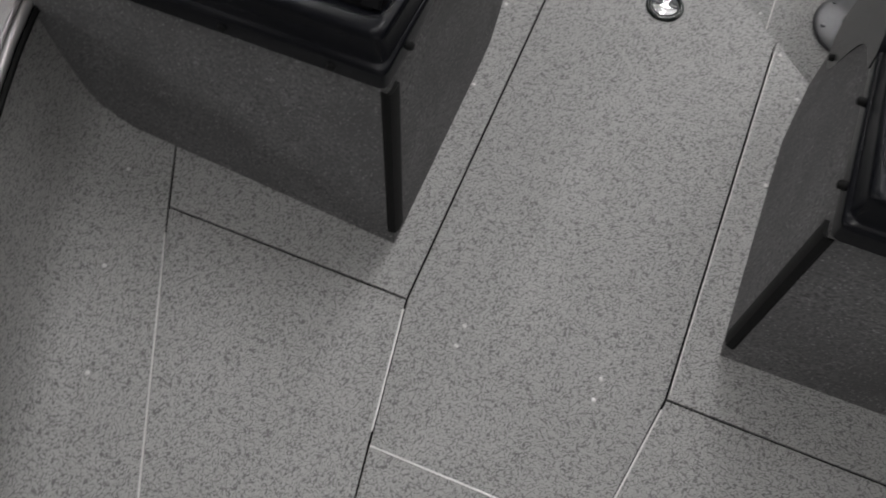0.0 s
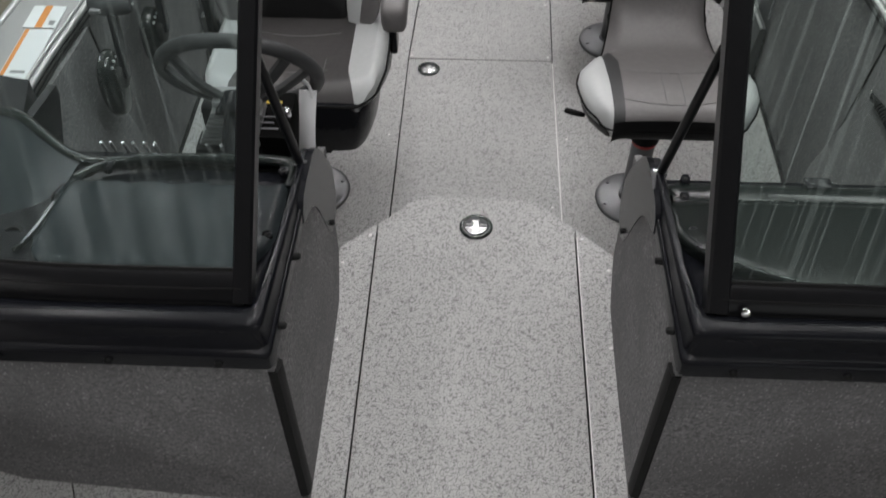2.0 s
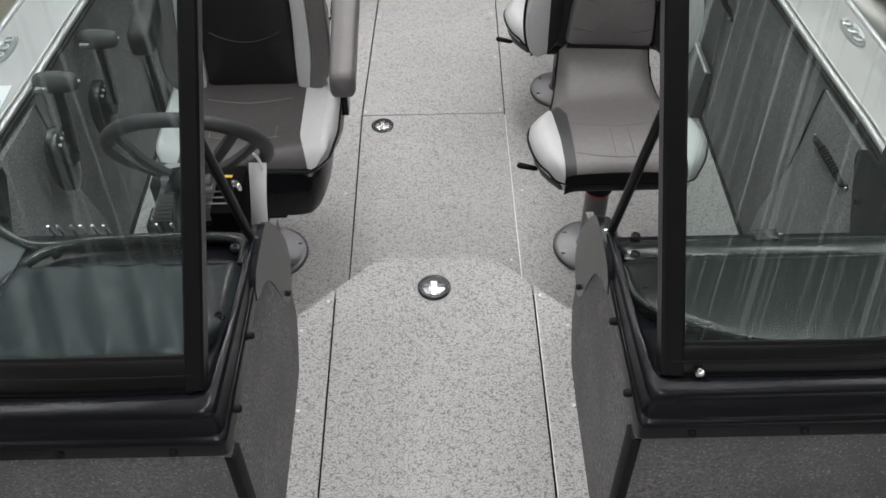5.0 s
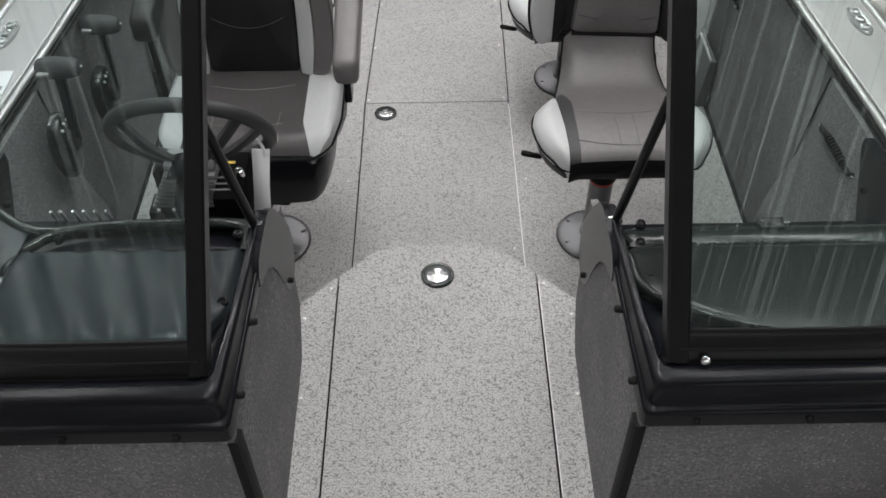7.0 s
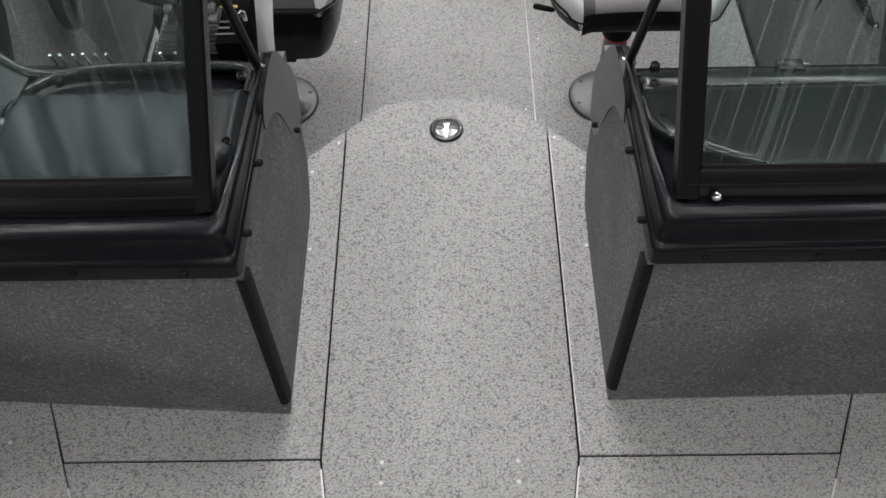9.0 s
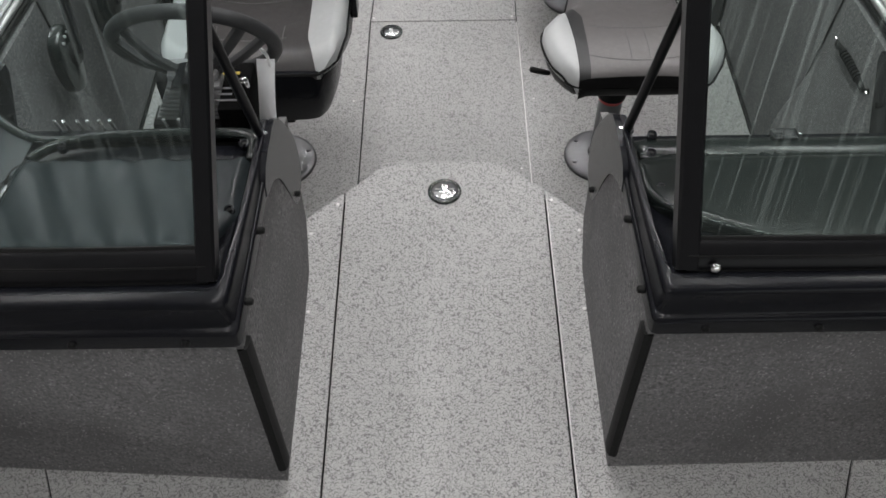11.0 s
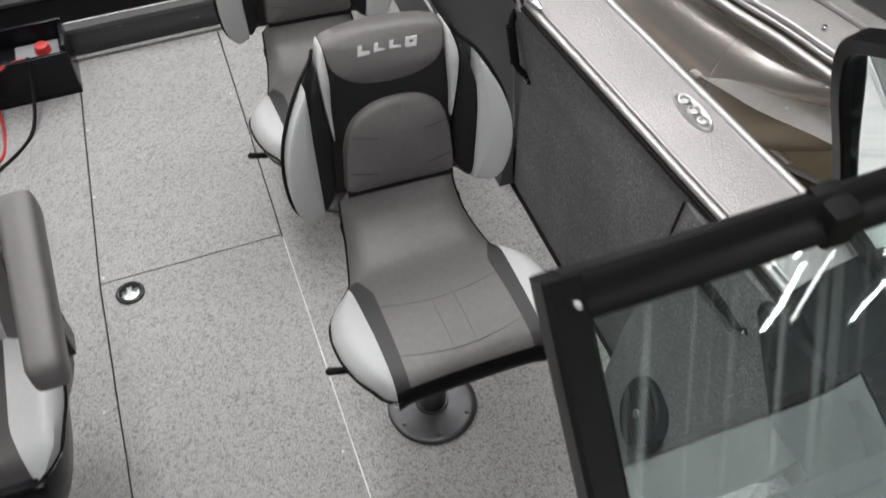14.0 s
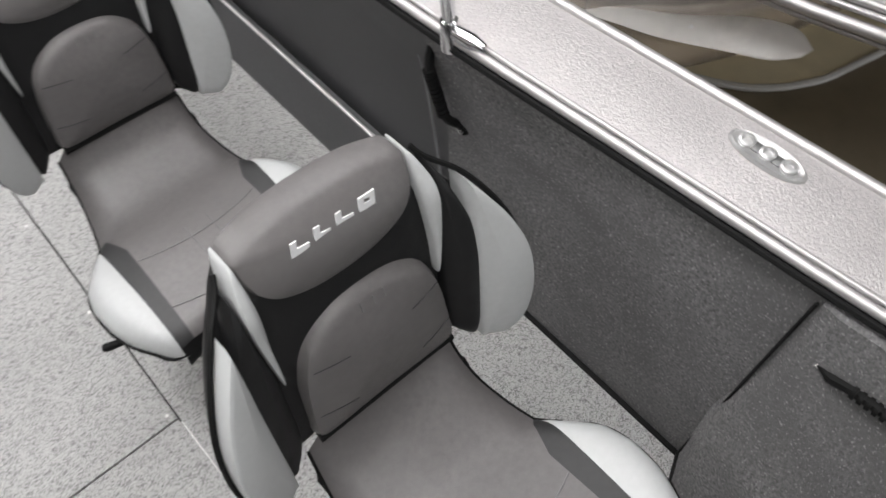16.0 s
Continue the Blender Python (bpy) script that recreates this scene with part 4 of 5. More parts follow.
        # shell below, with piping round it
        ol = [(half(y), y) for y in (-0.205, -0.18, -0.15, -0.11, -0.06, -0.02, 0.01, 0.035, 0.06, 0.10, 0.15, 0.20)]
        ol = [(0.0, -0.212), (0.12, -0.212)] + ol + [(0.0, 0.205)]
        ol = ol + [(-x, y) for x, y in ol[-2:0:-1]]
        ring = [Vector((x, reach(y), float(np.interp(y, [p[0] for p in prof], [p[1] for p in prof])) if y > -0.15 else -0.004)) for x, y in ol]
        bm = bmesh.new()
        add_loft(bm, [[Vector((p.x * k, p.y * k, sit + p.z - dz)) for p in ring] for k, dz in ((0.93, 0.046), (0.972, 0.048), (0.972, 0.066), (0.95, 0.084), (0.84, 0.104), (0.5, 0.118))], caps=False)
        bmesh.ops.holes_fill(bm, edges=[e for e in bm.edges if e.is_boundary and e.verts[0].co.z < sit - 0.08 and e.verts[1].co.z < sit - 0.08])
        part("seat_shell", bm, DARK_SEAT, st, "black seat base shell")
        line = smooth_line([Vector((p.x * (1.003 if p.y < 0.03 else 0.97), p.y * 1.003, sit + p.z - (0.036 if p.y > -0.21 else 0.046))) for p in ring], 3, closed=True)
        part("piping", tube(line, 0.0034, 6, closed=True), RUBBER, st, "black seat piping")
    else:
        def wide(y):
            return float(np.interp(y, [-0.16, -0.12, 0.0, 0.15, 0.26], [0.185, 0.225, 0.246, 0.246, 0.235]))

        def zh(u, y):
            """Helm cushion: flat middle, raised sides, rolled front."""
            roll = -0.06 * max(0.0, (-0.10 - y) / 0.06) ** 2
            return top + 0.004 + roll + 0.022 * max(0.0, (abs(u) - 0.13) / 0.09) ** 1.5 * (1 if y > -0.1 else 0.5) - 0.05 * max(0.0, (abs(u) - 0.215) / 0.03) ** 2

        for nm, u0, u1, mat, lab in (("cushion", -0.150, 0.150, HELM_SEAT, "brownish charcoal vinyl seat panel"), ("seat_bolster", 0.150, 1.0, LIGHT_SEAT, "pale grey vinyl bolster"), ("seat_bolster", -1.0, -0.150, LIGHT_SEAT, "pale grey vinyl bolster")):
            bm = bmesh.new()
            rings = []
            for y in np.linspace(-0.158, 0.255, 18):
                w = wide(y)
                k = 0.150 if y > -0.05 else 0.150 + (-0.05 - y) * 0.25
                a_, b_ = (-k, k) if nm == "cushion" else ((k, w) if u0 > 0 else (-w, -k))
                us = np.linspace(a_, b_, 11)
                rings.append([(u, y, zh(u, y)) for u in us] + [(b_, y, top - 0.036), (a_, y, top - 0.036)])
            add_loft(bm, rings)
            part(nm, bm, mat, st, lab)
        for pts in ([(-0.10, -0.05), (0.0, -0.062), (0.10, -0.05)], [(0.085, -0.13), (0.09, -0.05), (0.092, 0.0)], [(-0.085, -0.13), (-0.09, -0.05), (-0.092, 0.0)], [(-0.12, 0.12), (0.0, 0.10), (0.12, 0.12)]):
            line = smooth_line([(x, y, zh(x, y) + 0.0006) for x, y in pts], 5)
            part("seam", tube(line, 0.0014, 6), SEAM, st)
        line = smooth_line([(-wide(y) * 1.004, y, top - 0.028) for y in np.linspace(0.24, -0.15, 9)] + [(x, -0.161, top - 0.03) for x in np.linspace(-0.17, 0.17, 7)] + [(wide(y) * 1.004, y, top - 0.028) for y in np.linspace(-0.15, 0.24, 9)], 3)
        part("piping", tube(line, 0.0042, 6), RUBBER, st, "black seat piping")
        ring = smooth_line([(-0.22, 0.25, 0), (-0.232, 0.1, 0), (-0.228, -0.05, 0), (-0.205, -0.135, 0), (-0.14, -0.164, 0), (0.14, -0.164, 0), (0.205, -0.135, 0), (0.228, -0.05, 0), (0.232, 0.1, 0), (0.22, 0.25, 0)], 4, closed=True)
        bm = bmesh.new()
        add_loft(bm, [[Vector((p.x * k, (p.y - 0.05) * k + 0.05, top - dz)) for p in ring] for k, dz in ((0.98, 0.03), (1.0, 0.045), (1.0, 0.11), (0.97, 0.16), (0.90, 0.205), (0.75, 0.225), (0.4, 0.23))])
        part("seat_box", bm, BLACK, st, "deep black plastic seat base")

    # backrest, leaning aft and wrapping forward at the wings
    def back(u, v, d):
        """u across, v up from the seat's top, d proud of the back's face."""
        wrap = 0.55 * max(0.0, abs(u) - 0.125)
        lean = 0.252 + 0.20 * (v - 0.10) + (0.25 if helm else 1.1) * max(0, v - (0.40 if helm else 0.38)) ** 1.5
        v = v if helm else min(v, 0.24) + 0.84 * max(0.0, v - 0.24)
        return Vector((u, lean - wrap - d, top + v))

    def both(half):
        return half + [(-x, v) for x, v in half[-2:0:-1]]

    if helm:
        part("back_panel", puff(both([(0.0, -0.01), (0.10, -0.012), (0.128, 0.01), (0.13, 0.15), (0.125, 0.30), (0.12, 0.44), (0.08, 0.50), (0.0, 0.51)]), 0.045, 0.014, back, 4, 0.016, (0.0, 0.25)), DARK_SEAT, st, "charcoal vinyl back panel")
        line = [back(u, 0.14 + 3.0 * u * u, 0.0605) for u in np.linspace(-0.10, 0.10, 9)]
        part("seam", tube(line, 0.0012, 6), STRIPE_SEAT, st)
        for sg in (-1, 1):
            ol = [(0.132, 0.0), (0.165, 0.005), (0.180, 0.10), (0.178, 0.25), (0.165, 0.38), (0.14, 0.48), (0.122, 0.49), (0.128, 0.35), (0.134, 0.20)]
            part("back_stripe", puff([(sg * x, v) for x, v in ol], 0.052, 0.006, back, 4, 0.01, (sg * 0.152, 0.24)), LIGHT_SEAT, st, "pale grey vinyl stripe")
            ol = [(0.165, 0.0), (0.21, 0.02), (0.236, 0.10), (0.236, 0.24), (0.215, 0.36), (0.17, 0.46), (0.165, 0.38), (0.178, 0.25), (0.180, 0.10)]
            part("side_wing", puff([(sg * x, v) for x, v in ol], 0.05, 0.008, back, 4, 0.014, (sg * 0.203, 0.2)), GREY_SEAT, st, "dark grey vinyl side wing")
    else:
        def padded(u, v, d):
            return back(0.955 * u + 0.008, v, d)

        pad = part("lumbar_pad", puff(both([(0.0, 0.104), (0.09, 0.102), (0.120, 0.104), (0.1285, 0.114), (0.1285, 0.14), (0.127, 0.165), (0.120, 0.22), (0.099, 0.272), (0.055, 0.306), (0.0, 0.315)]), 0.056, 0.014, padded, 5, 0.016, (0.0, 0.21)), GREY_SEAT, st, "dark grey padded lumbar panel")
        line = [padded(u, 0.101, 0.044) for u in np.linspace(-0.125, 0.125, 9)]
        part("pad_groove", tube(line, 0.009, 8), RUBBER, pad, "dark groove below pad")
        for vv, w in ((0.150, 0.118), (0.235, 0.108)):
            for sg in (-1, 1):
                line = [padded(sg * u, vv + 0.6 * u * u, 0.0575 + 0.0135 * (1 - (u / 0.125) ** 2) * (1 - ((vv - 0.20) / 0.125) ** 2)) for u in np.linspace(w * 0.5, w, 7)]
                part("seam", tube(line, 0.0008, 6), STRIPE_SEAT, pad)
        for u in (-0.016, 0.004, 0.022):
            line = [padded(u, v, 0.0575 + 0.0135 * (1 - (u / 0.125) ** 2) * max(0.0, 1 - ((v - 0.20) / 0.125) ** 2)) for v in (0.292, 0.300, 0.307)]
            part("stitch", tube(line, 0.0010, 6), SEAM, pad)
        part("back_panel", puff(both([(0.0, 0.15), (0.11, 0.15), (0.135, 0.19), (0.15, 0.25), (0.148, 0.33), (0.135, 0.39), (0.07, 0.415), (0.0, 0.42)]), 0.030, 0.010, back, 4, 0.014, (0.0, 0.27)), DARK_SEAT, st, "charcoal vinyl back panel")
        head = part("head_panel", puff(both([(0.0, 0.352), (0.05, 0.357), (0.09, 0.373), (0.114, 0.396), (0.124, 0.420), (0.127, 0.442), (0.125, 0.450), (0.112, 0.457), (0.07, 0.465), (0.0, 0.468)]), 0.044, 0.012, back, 5, 0.011, (0.0, 0.435)), GREY_SEAT, st, "dark grey headrest panel with stitched mark")
        for sg in (-1, 1):
            ol = [(0.129, 0.452), (0.137, 0.438), (0.145, 0.40), (0.141, 0.33), (0.130, 0.240), (0.126, 0.238), (0.127, 0.31), (0.124, 0.38), (0.126, 0.44)]
            part("back_stripe", puff([(sg * x, v) for x, v in ol], 0.046, 0.004, back, 4, 0.008, (sg * 0.133, 0.37)), LIGHT_SEAT, st, "pale grey vinyl stripe")
            ol = [(0.133, 0.12), (0.146, 0.094), (0.168, 0.088), (0.180, 0.18), (0.184, 0.28), (0.172, 0.355), (0.150, 0.425), (0.146, 0.37), (0.136, 0.27), (0.132, 0.18)]
            part("back_wing", puff([(sg * x, v) for x, v in ol], 0.040, 0.008, back, 4, 0.012, (sg * 0.157, 0.22)), DARK_SEAT, st, "charcoal vinyl wing")
            ol = [(0.170, 0.088), (0.176, 0.085), (0.202, 0.085), (0.228, 0.118), (0.242, 0.18), (0.239, 0.255), (0.219, 0.325), (0.184, 0.390), (0.180, 0.388), (0.178, 0.34), (0.177, 0.26), (0.173, 0.17)]
            part("side_wing", puff([(sg * x, v) for x, v in ol], 0.048, 0.008, back, 5, 0.009, (sg * 0.205, 0.215)), LIGHT_SEAT, st, "pale grey vinyl side wing")
            line = [back(sg * x, v, 0.014) for x, v in ((0.130, 0.10), (0.165, 0.081), (0.20, 0.079), (0.230, 0.114), (0.245, 0.18), (0.243, 0.257), (0.222, 0.329), (0.189, 0.391), (0.155, 0.422), (0.144, 0.440))]
            part("wing_piping", tube(smooth_line(line, 4), 0.004, 6), RUBBER, st)
    cap = [(0.130, 0.436), (0.10, 0.448), (0.0, 0.452)] if helm else [(0.128, 0.414), (0.10, 0.424), (0.0, 0.428)]
    part("back_shell", puff(both([(0.0, 0.06), (0.13, 0.07), (0.20, 0.085), (0.232, 0.14), (0.234, 0.23), (0.20, 0.33), (0.155, 0.395)] + cap), 0.03, 0.02, lambda u, v, d: back(u, v, 0) + Vector((0, d, 0)), 4, 0.012, (0.0, 0.28)), DARK_SEAT, st, "charcoal rear shell")
    if not helm:
        mw = Matrix.Translation(back(0, 0.440, 0.0575)) @ Euler((radians(78), 0, 0)).to_matrix().to_4x4() @ Matrix.Scale(1.13, 4)
        # stitched maker's mark as plain slanted bars
        for w, x in ((0.022, -0.043), (0.020, -0.015), (0.022, 0.014), (0.021, 0.043)):
            bm = bmesh.new()
            add_loft(bm, [[mw @ Vector((x + dx + 0.12 * dy, dy, z)) for dx, dy in ((-w / 2, -0.009), (w / 2, -0.009), (w / 2, -0.003), (-w / 2 + 0.007, -0.001), (-w / 2 + 0.007, 0.009), (-w / 2, 0.009))] for z in (-0.001, 0.001)])
            part("mark", bm, LETTER, head, "silver stitched mark")
            if x > 0.03:
                bm = bmesh.new()
                add_loft(bm, [[mw @ Vector((x + dx + 0.12 * dy, dy, z)) for dx, dy in ((w / 2 - 0.006, -0.003), (w / 2, -0.003), (w / 2, 0.009), (-w / 2 + 0.008, 0.009), (-w / 2 + 0.008, 0.004), (w / 2 - 0.006, 0.004))] for z in (-0.001, 0.001)])
                part("mark", bm, LETTER, head, "silver stitched mark")
    # slide plate, pedestal, base, lever
    part("slide", box((-0.10, -0.13, top - 0.13 - 0.10 * helm), (0.10, 0.12, top - 0.10 - 0.09 * helm), 0.006), BLACK, st)
    part("post", cyl((0, 0, 0.02), (0, 0, top - 0.125 - 0.09 * helm), 0.036, 0.034, 28), STEEL, st, "polished steel pedestal post")
    part("collar", cyl((0, 0, 0.26), (0, 0, 0.30), 0.042, 0.042, 28, 0.006), RUBBER, st)
    part("label_band", cyl((0, 0, 0.246), (0, 0, 0.254), 0.0362, 0.0361, 28), RED, st, "red warning band")
    bm = bmesh.new()
    prof = [(0.112, 0.0), (0.114, 0.005), (0.113, 0.009), (0.108, 0.013), (0.098, 0.0155), (0.07, 0.018), (0.05, 0.020), (0.042, 0.022), (0.039, 0.028)]
    add_loft(bm, [[(r * math.cos(a), r * math.sin(a), z) for a in np.linspace(0, 2 * math.pi, 41)[:-1]] for r, z in prof])
    base = part("base", bm, STEEL, st, "brushed steel round base plate")
    for k in range(6):
        a = math.radians(20 + 60 * k)
        p = Vector((0.092 * math.cos(a), 0.092 * math.sin(a), 0.0155))
        part("bolt", cyl(p, p + UP * 0.004, 0.007, 0.006, 10, 0.002), STEEL, base)
    part("lever", tube([(-0.13, -0.10, top - 0.115), (-0.205, -0.082, top - 0.112)], 0.004, 8), CHROME, st)
    part("lever_grip", tube([(-0.200, -0.083, top - 0.112), (-0.208, -0.081, top - 0.112), (-0.250, -0.071, top - 0.110), (-0.256, -0.069, top - 0.110)], [0.005, 0.0075, 0.0085, 0.005], 10), RUBBER, st, "black rubber lever grip")
    if helm:
        for sg in (-1, 1):
            bm = bmesh.new()
            rings = []
            for t in 0.5 - 0.5 * np.cos(np.linspace(0, math.pi, 21)):
                y, z = (-0.125 if sg > 0 else 0.045) + 0.36 * t, (0.725 if sg > 0 else 0.745) + 0.085 * t
                e = min(1.0, math.sqrt(max(0.0, 1 - (max(0.0, abs(t - 0.5) - 0.40) / 0.1) ** 4)) ** 0.7 + 0.02)
                hw, hh = 0.036 * e * (0.9 + 0.1 * t), 0.036 * e
                rings.append([((0.295 if sg > 0 else -0.240) + hw * math.copysign(abs(math.cos(a)) ** 0.42, math.cos(a)), y, z + hh * math.copysign(abs(math.sin(a)) ** 0.5, math.sin(a))) for a in np.linspace(0, 2 * math.pi, 21)[:-1]])
            add_loft(bm, rings)
            part("armrest", bm, GREY_SEAT if sg > 0 else DARK_SEAT, st, "dark grey padded armrest" if sg > 0 else "charcoal padded armrest")
            part("arm_bracket", box((sg * 0.262 - 0.010, 0.14, top - 0.08), (sg * 0.262 + 0.012, 0.20, top + 0.27), 0.006), BLACK, st)
    # the upper seat leans a little on its swivel
    for ob in st.children:
        if ob.name.split(".")[0] not in ("post", "collar", "label_band", "base"):
            soft = 0.35 if ob.name.split(".")[0] in ("cushion", "seat_stripe", "seat_bolster", "seat_shell", "piping") else 1.0
            ob.matrix_local = pose(0, 0, top - 0.10, 0, tip * soft, 0) @ pose(0.007 if soft < 1 else 0.0, 0, 0.10 - top)
    return st


def turned(x, y, z, yaw, roll):
    return pose(x, y, z, 0, 0, yaw) @ pose(0, 0, 0, 0, roll, 0)


build_seat(turned(0.490, 1.345, FLOOR, 1.5, 0.0), label="two-tone grey vinyl seat on steel pedestal, facing forward", tip=4.0)
build_seat(turned(0.487, 2.170, FLOOR, 0.0, 0.0), label="two-tone grey vinyl seat on steel pedestal near stern", drop=0.135, tip=3.0)
build_seat(turned(-0.515, 1.345, FLOOR, 0.0, 0.0), True, "two-tone grey vinyl helm seat with padded armrests")

# ---- helm: wheel, column, switches, tag ----
wheel = thing("steering_wheel", "black padded three-spoke steering wheel at helm", "steering wheel", pose(-0.500, 0.83, 0.452, -60, 0, 0))
ring = [(0.159 * math.cos(a), 0.159 * math.sin(a), 0) for a in np.linspace(0, 2 * math.pi, 49)[:-1]]
part("rim", tube(ring, 0.0152, 12, closed=True), GRIP, wheel, "black soft-grip rim")
for a in (-14, -40, 194, 220, 80, 100):
    c, sn = math.cos(radians(a)), math.sin(radians(a))
    line = smooth_line([(0.03 * c, 0.03 * sn, -0.064), (0.09 * c, 0.09 * sn, -0.046), (0.154 * c, 0.154 * sn, -0.003)], 4)
    part("spoke", frame_bar(line, 0.022, 0.014, (0, 0, 1)), GRIP, wheel)
part("hub", cyl((0, 0, -0.10), (0, 0, -0.050), 0.045, 0.040, 24, 0.008), BLACK, wheel)

col = thing("steering_column", "black ribbed steering column boot below wheel", "column")
part("shaft", cyl((-0.500, 0.62, 0.33), (-0.500, 0.750, 0.404), 0.03, 0.026, 20), BLACK, col)
for k in range(8):
    y, z = 0.762 - 0.001 * k, 0.330 + 0.0125 * k
    part("rib", box((-0.592 + 0.006 * k, y - 0.02, z - 0.0042), (-0.450 + 0.001 * k, y + 0.03, z + 0.0042), 0.003), BELLOWS, col)
part("backing", box((-0.578, 0.756, 0.30), (-0.456, 0.80, 0.416), 0.008), SATIN, col)
part("hood", box((-0.548, 0.745, 0.424), (-0.446, 0.800, 0.442), 0.008), BELLOWS, col, "smooth cap over boot")
part("foot", box((-0.604, 0.735, 0.268), (-0.446, 0.797, 0.320), 0.006), SATIN, col, "dark boot foot")

sw = thing("switch_panel", "black dash panel with row of bright toggle switches", "switch panel")
part("plate", box((-0.79, 0.616, 0.372), (-0.47, 0.628, 0.410), 0.004), BLACK, sw)
for x in (-0.733, -0.715, -0.690, -0.671, -0.649, -0.628, -0.526, -0.498):
    part("toggle", tube([(x, 0.628, 0.404), (x - 0.0005, 0.624, 0.424), (x - 0.001, 0.618, 0.443), (x - 0.001, 0.6175, 0.4445)], [0.0030, 0.0032, 0.0038, 0.0022], 8), PULL, sw, "bright slender toggle")

ign = thing("ignition_panel", "black ignition panel with printed warning label", "panel", pose(0.005, 0.06, 0.005))
part("plate", box((-0.452, 0.63, 0.26), (-0.394, 0.775, 0.395), 0.006), VOID, ign)
part("label", box((-0.455, 0.735, 0.395), (-0.420, 0.742, 0.3965), 0.0), YELLOW, ign, "yellow printed label")
for k in range(3):
    part("print_bar", box((-0.455, 0.655 + 0.018 * k, 0.395), (-0.415 - 0.012 * (k % 2), 0.659 + 0.018 * k, 0.3964), 0.0), PRINT, ign)
part("key_barrel", cyl((-0.405, 0.70, 0.394), (-0.405, 0.698, 0.412), 0.010, 0.009, 16, 0.002), CHROME, ign)

tag = thing("key_tag", "white paper tag tied to steering wheel rim", "tag")
bm = bmesh.new()
rings = []
for t in np.linspace(0, 1, 7):
    z = 0.425 - 0.135 * t
    y = 0.812 - 0.07 * t - 0.010 * math.sin(t * 2.6)
    w = 0.019 - 0.002 * math.sin(t * 3.1)
    x = -0.360 - 0.006 * t
    rings.append([(x - w, y, z), (x + w, y - 0.002, z), (x + w, y - 0.0008, z), (x - w, y + 0.0012, z)])
add_loft(bm, rings)
part("card", bm, WHITE, tag)
part("tie", tube(smooth_line([(-0.372, 0.842, 0.445), (-0.368, 0.815, 0.452), (-0.355, 0.806, 0.440), (-0.350, 0.800, 0.415)], 5), 0.0035, 6), WHITE, tag)


# ---- throttle levers on the helm side pod ----
def throttle(y, zbase, xs, deep=0.0, reach=0.165, lean=0.07):
    face = xs + 0.074 + 0.34 * deep
    t = thing("throttle_control", "black side-mounted throttle lever on helm pod", "throttle", group="throttles")
    part("body", puff([(y - 0.060, zbase - 0.03), (y - 0.035, zbase - 0.10), (y + 0.02, zbase - 0.12), (y + 0.052, zbase - 0.06), (y + 0.060, zbase + 0.02), (y + 0.02, zbase + 0.066), (y - 0.04, zbase + 0.052)], 0.035, 0.012, lambda u, v, d: Vector((xs + 0.027 - deep + d * (1 + deep / 0.035), u, v)), 4, 0.012), GLOSS, t)
    part("pivot", cyl((face - 0.014, y, zbase), (face + 0.008, y, zbase), 0.034, 0.032, 24, 0.006), RUBBER, t)
    arm = smooth_line([(xs + 0.080, y, zbase), (xs + 0.074, y + lean * 0.5, zbase + reach * 0.5), (xs + 0.066, y + lean * 0.95, zbase + reach * 0.92)], 4)
    part("arm", frame_bar(arm, 0.032, 0.020, (1, 0, 0)), BLACK, t)
    bm = bmesh.new()
    add_loft(bm, [circle((xs + 0.066 + dx, y + lean, zbase + reach), (1, 0, 0.1), r, 18, 0.78) for dx, r in ((-0.056, 0.008), (-0.053, 0.017), (-0.044, 0.024), (-0.02, 0.029), (0.01, 0.028), (0.04, 0.024), (0.052, 0.018), (0.056, 0.008))])
    part("grip", bm, GRIP, t)
    part("trim_switch", box((xs + 0.022, y + lean - 0.034, zbase + reach - 0.006), (xs + 0.050, y + lean - 0.018, zbase + reach + 0.003), 0.002), BELLOWS, t, "grey trim switch")
    part("trim_button", cyl((xs + 0.116, y + lean, zbase + reach + 0.003), (xs + 0.125, y + lean, zbase + reach + 0.004), 0.003, None, 10), WHITE, t)
    for k in range(4):
        a = radians(60 + 22 * k)
        p = Vector((face - 0.016, y - 0.052 * math.cos(a), zbase + 0.052 * math.sin(a)))
        part("tick", box(p + Vector((-0.004, -0.002, -0.003)), p + Vector((0.010, 0.002, 0.003)), 0), WHITE, t)
    return t


throttle(1.150, 0.180, -0.985, 0.0, 0.165, 0.070)
throttle(1.470, 0.090, -0.985, 0.0, 0.170, 0.066)

# ---- grab handle, speaker, strap on the port side ----


def grab_handle(a, b, out, label, ribs=9, bow=0.015):
    h = thing("grab_handle", label, "handle", group="grab handles")
    a, b, out = Vector(a), Vector(b), Vector(out)
    line = smooth_line([a, a + out * 0.010 + (b - a) * 0.10, a + out * bow * 0.95 + (b - a) * 0.28, a + out * bow + (b - a) * 0.72, a + out * 0.010 + (b - a) * 0.90, b], 5)
    part("strap", tube(line, [0.006 if (i < 5 or i > len(line) - 6) else 0.009 for i in range(len(line))], 8), RUBBER, h)
    for k in range(ribs):
        t = 0.28 + 0.44 * k / (ribs - 1)
        p = a + (b - a) * t + out * bow
        d = (b - a).normalized()
        part("rib", cyl(p - d * 0.0035, p + d * 0.0035, 0.0125, None, 12), RUBBER, h)
    for e in (a, b):
        part("foot", cyl(e - out * 0.004, e + out * 0.006, 0.014, 0.011, 14, 0.003), RUBBER, h)
        part("bolt", cyl(e + out * 0.004, e + out * 0.011, 0.0075, 0.006, 12, 0.003), CHROME, h)
    return h


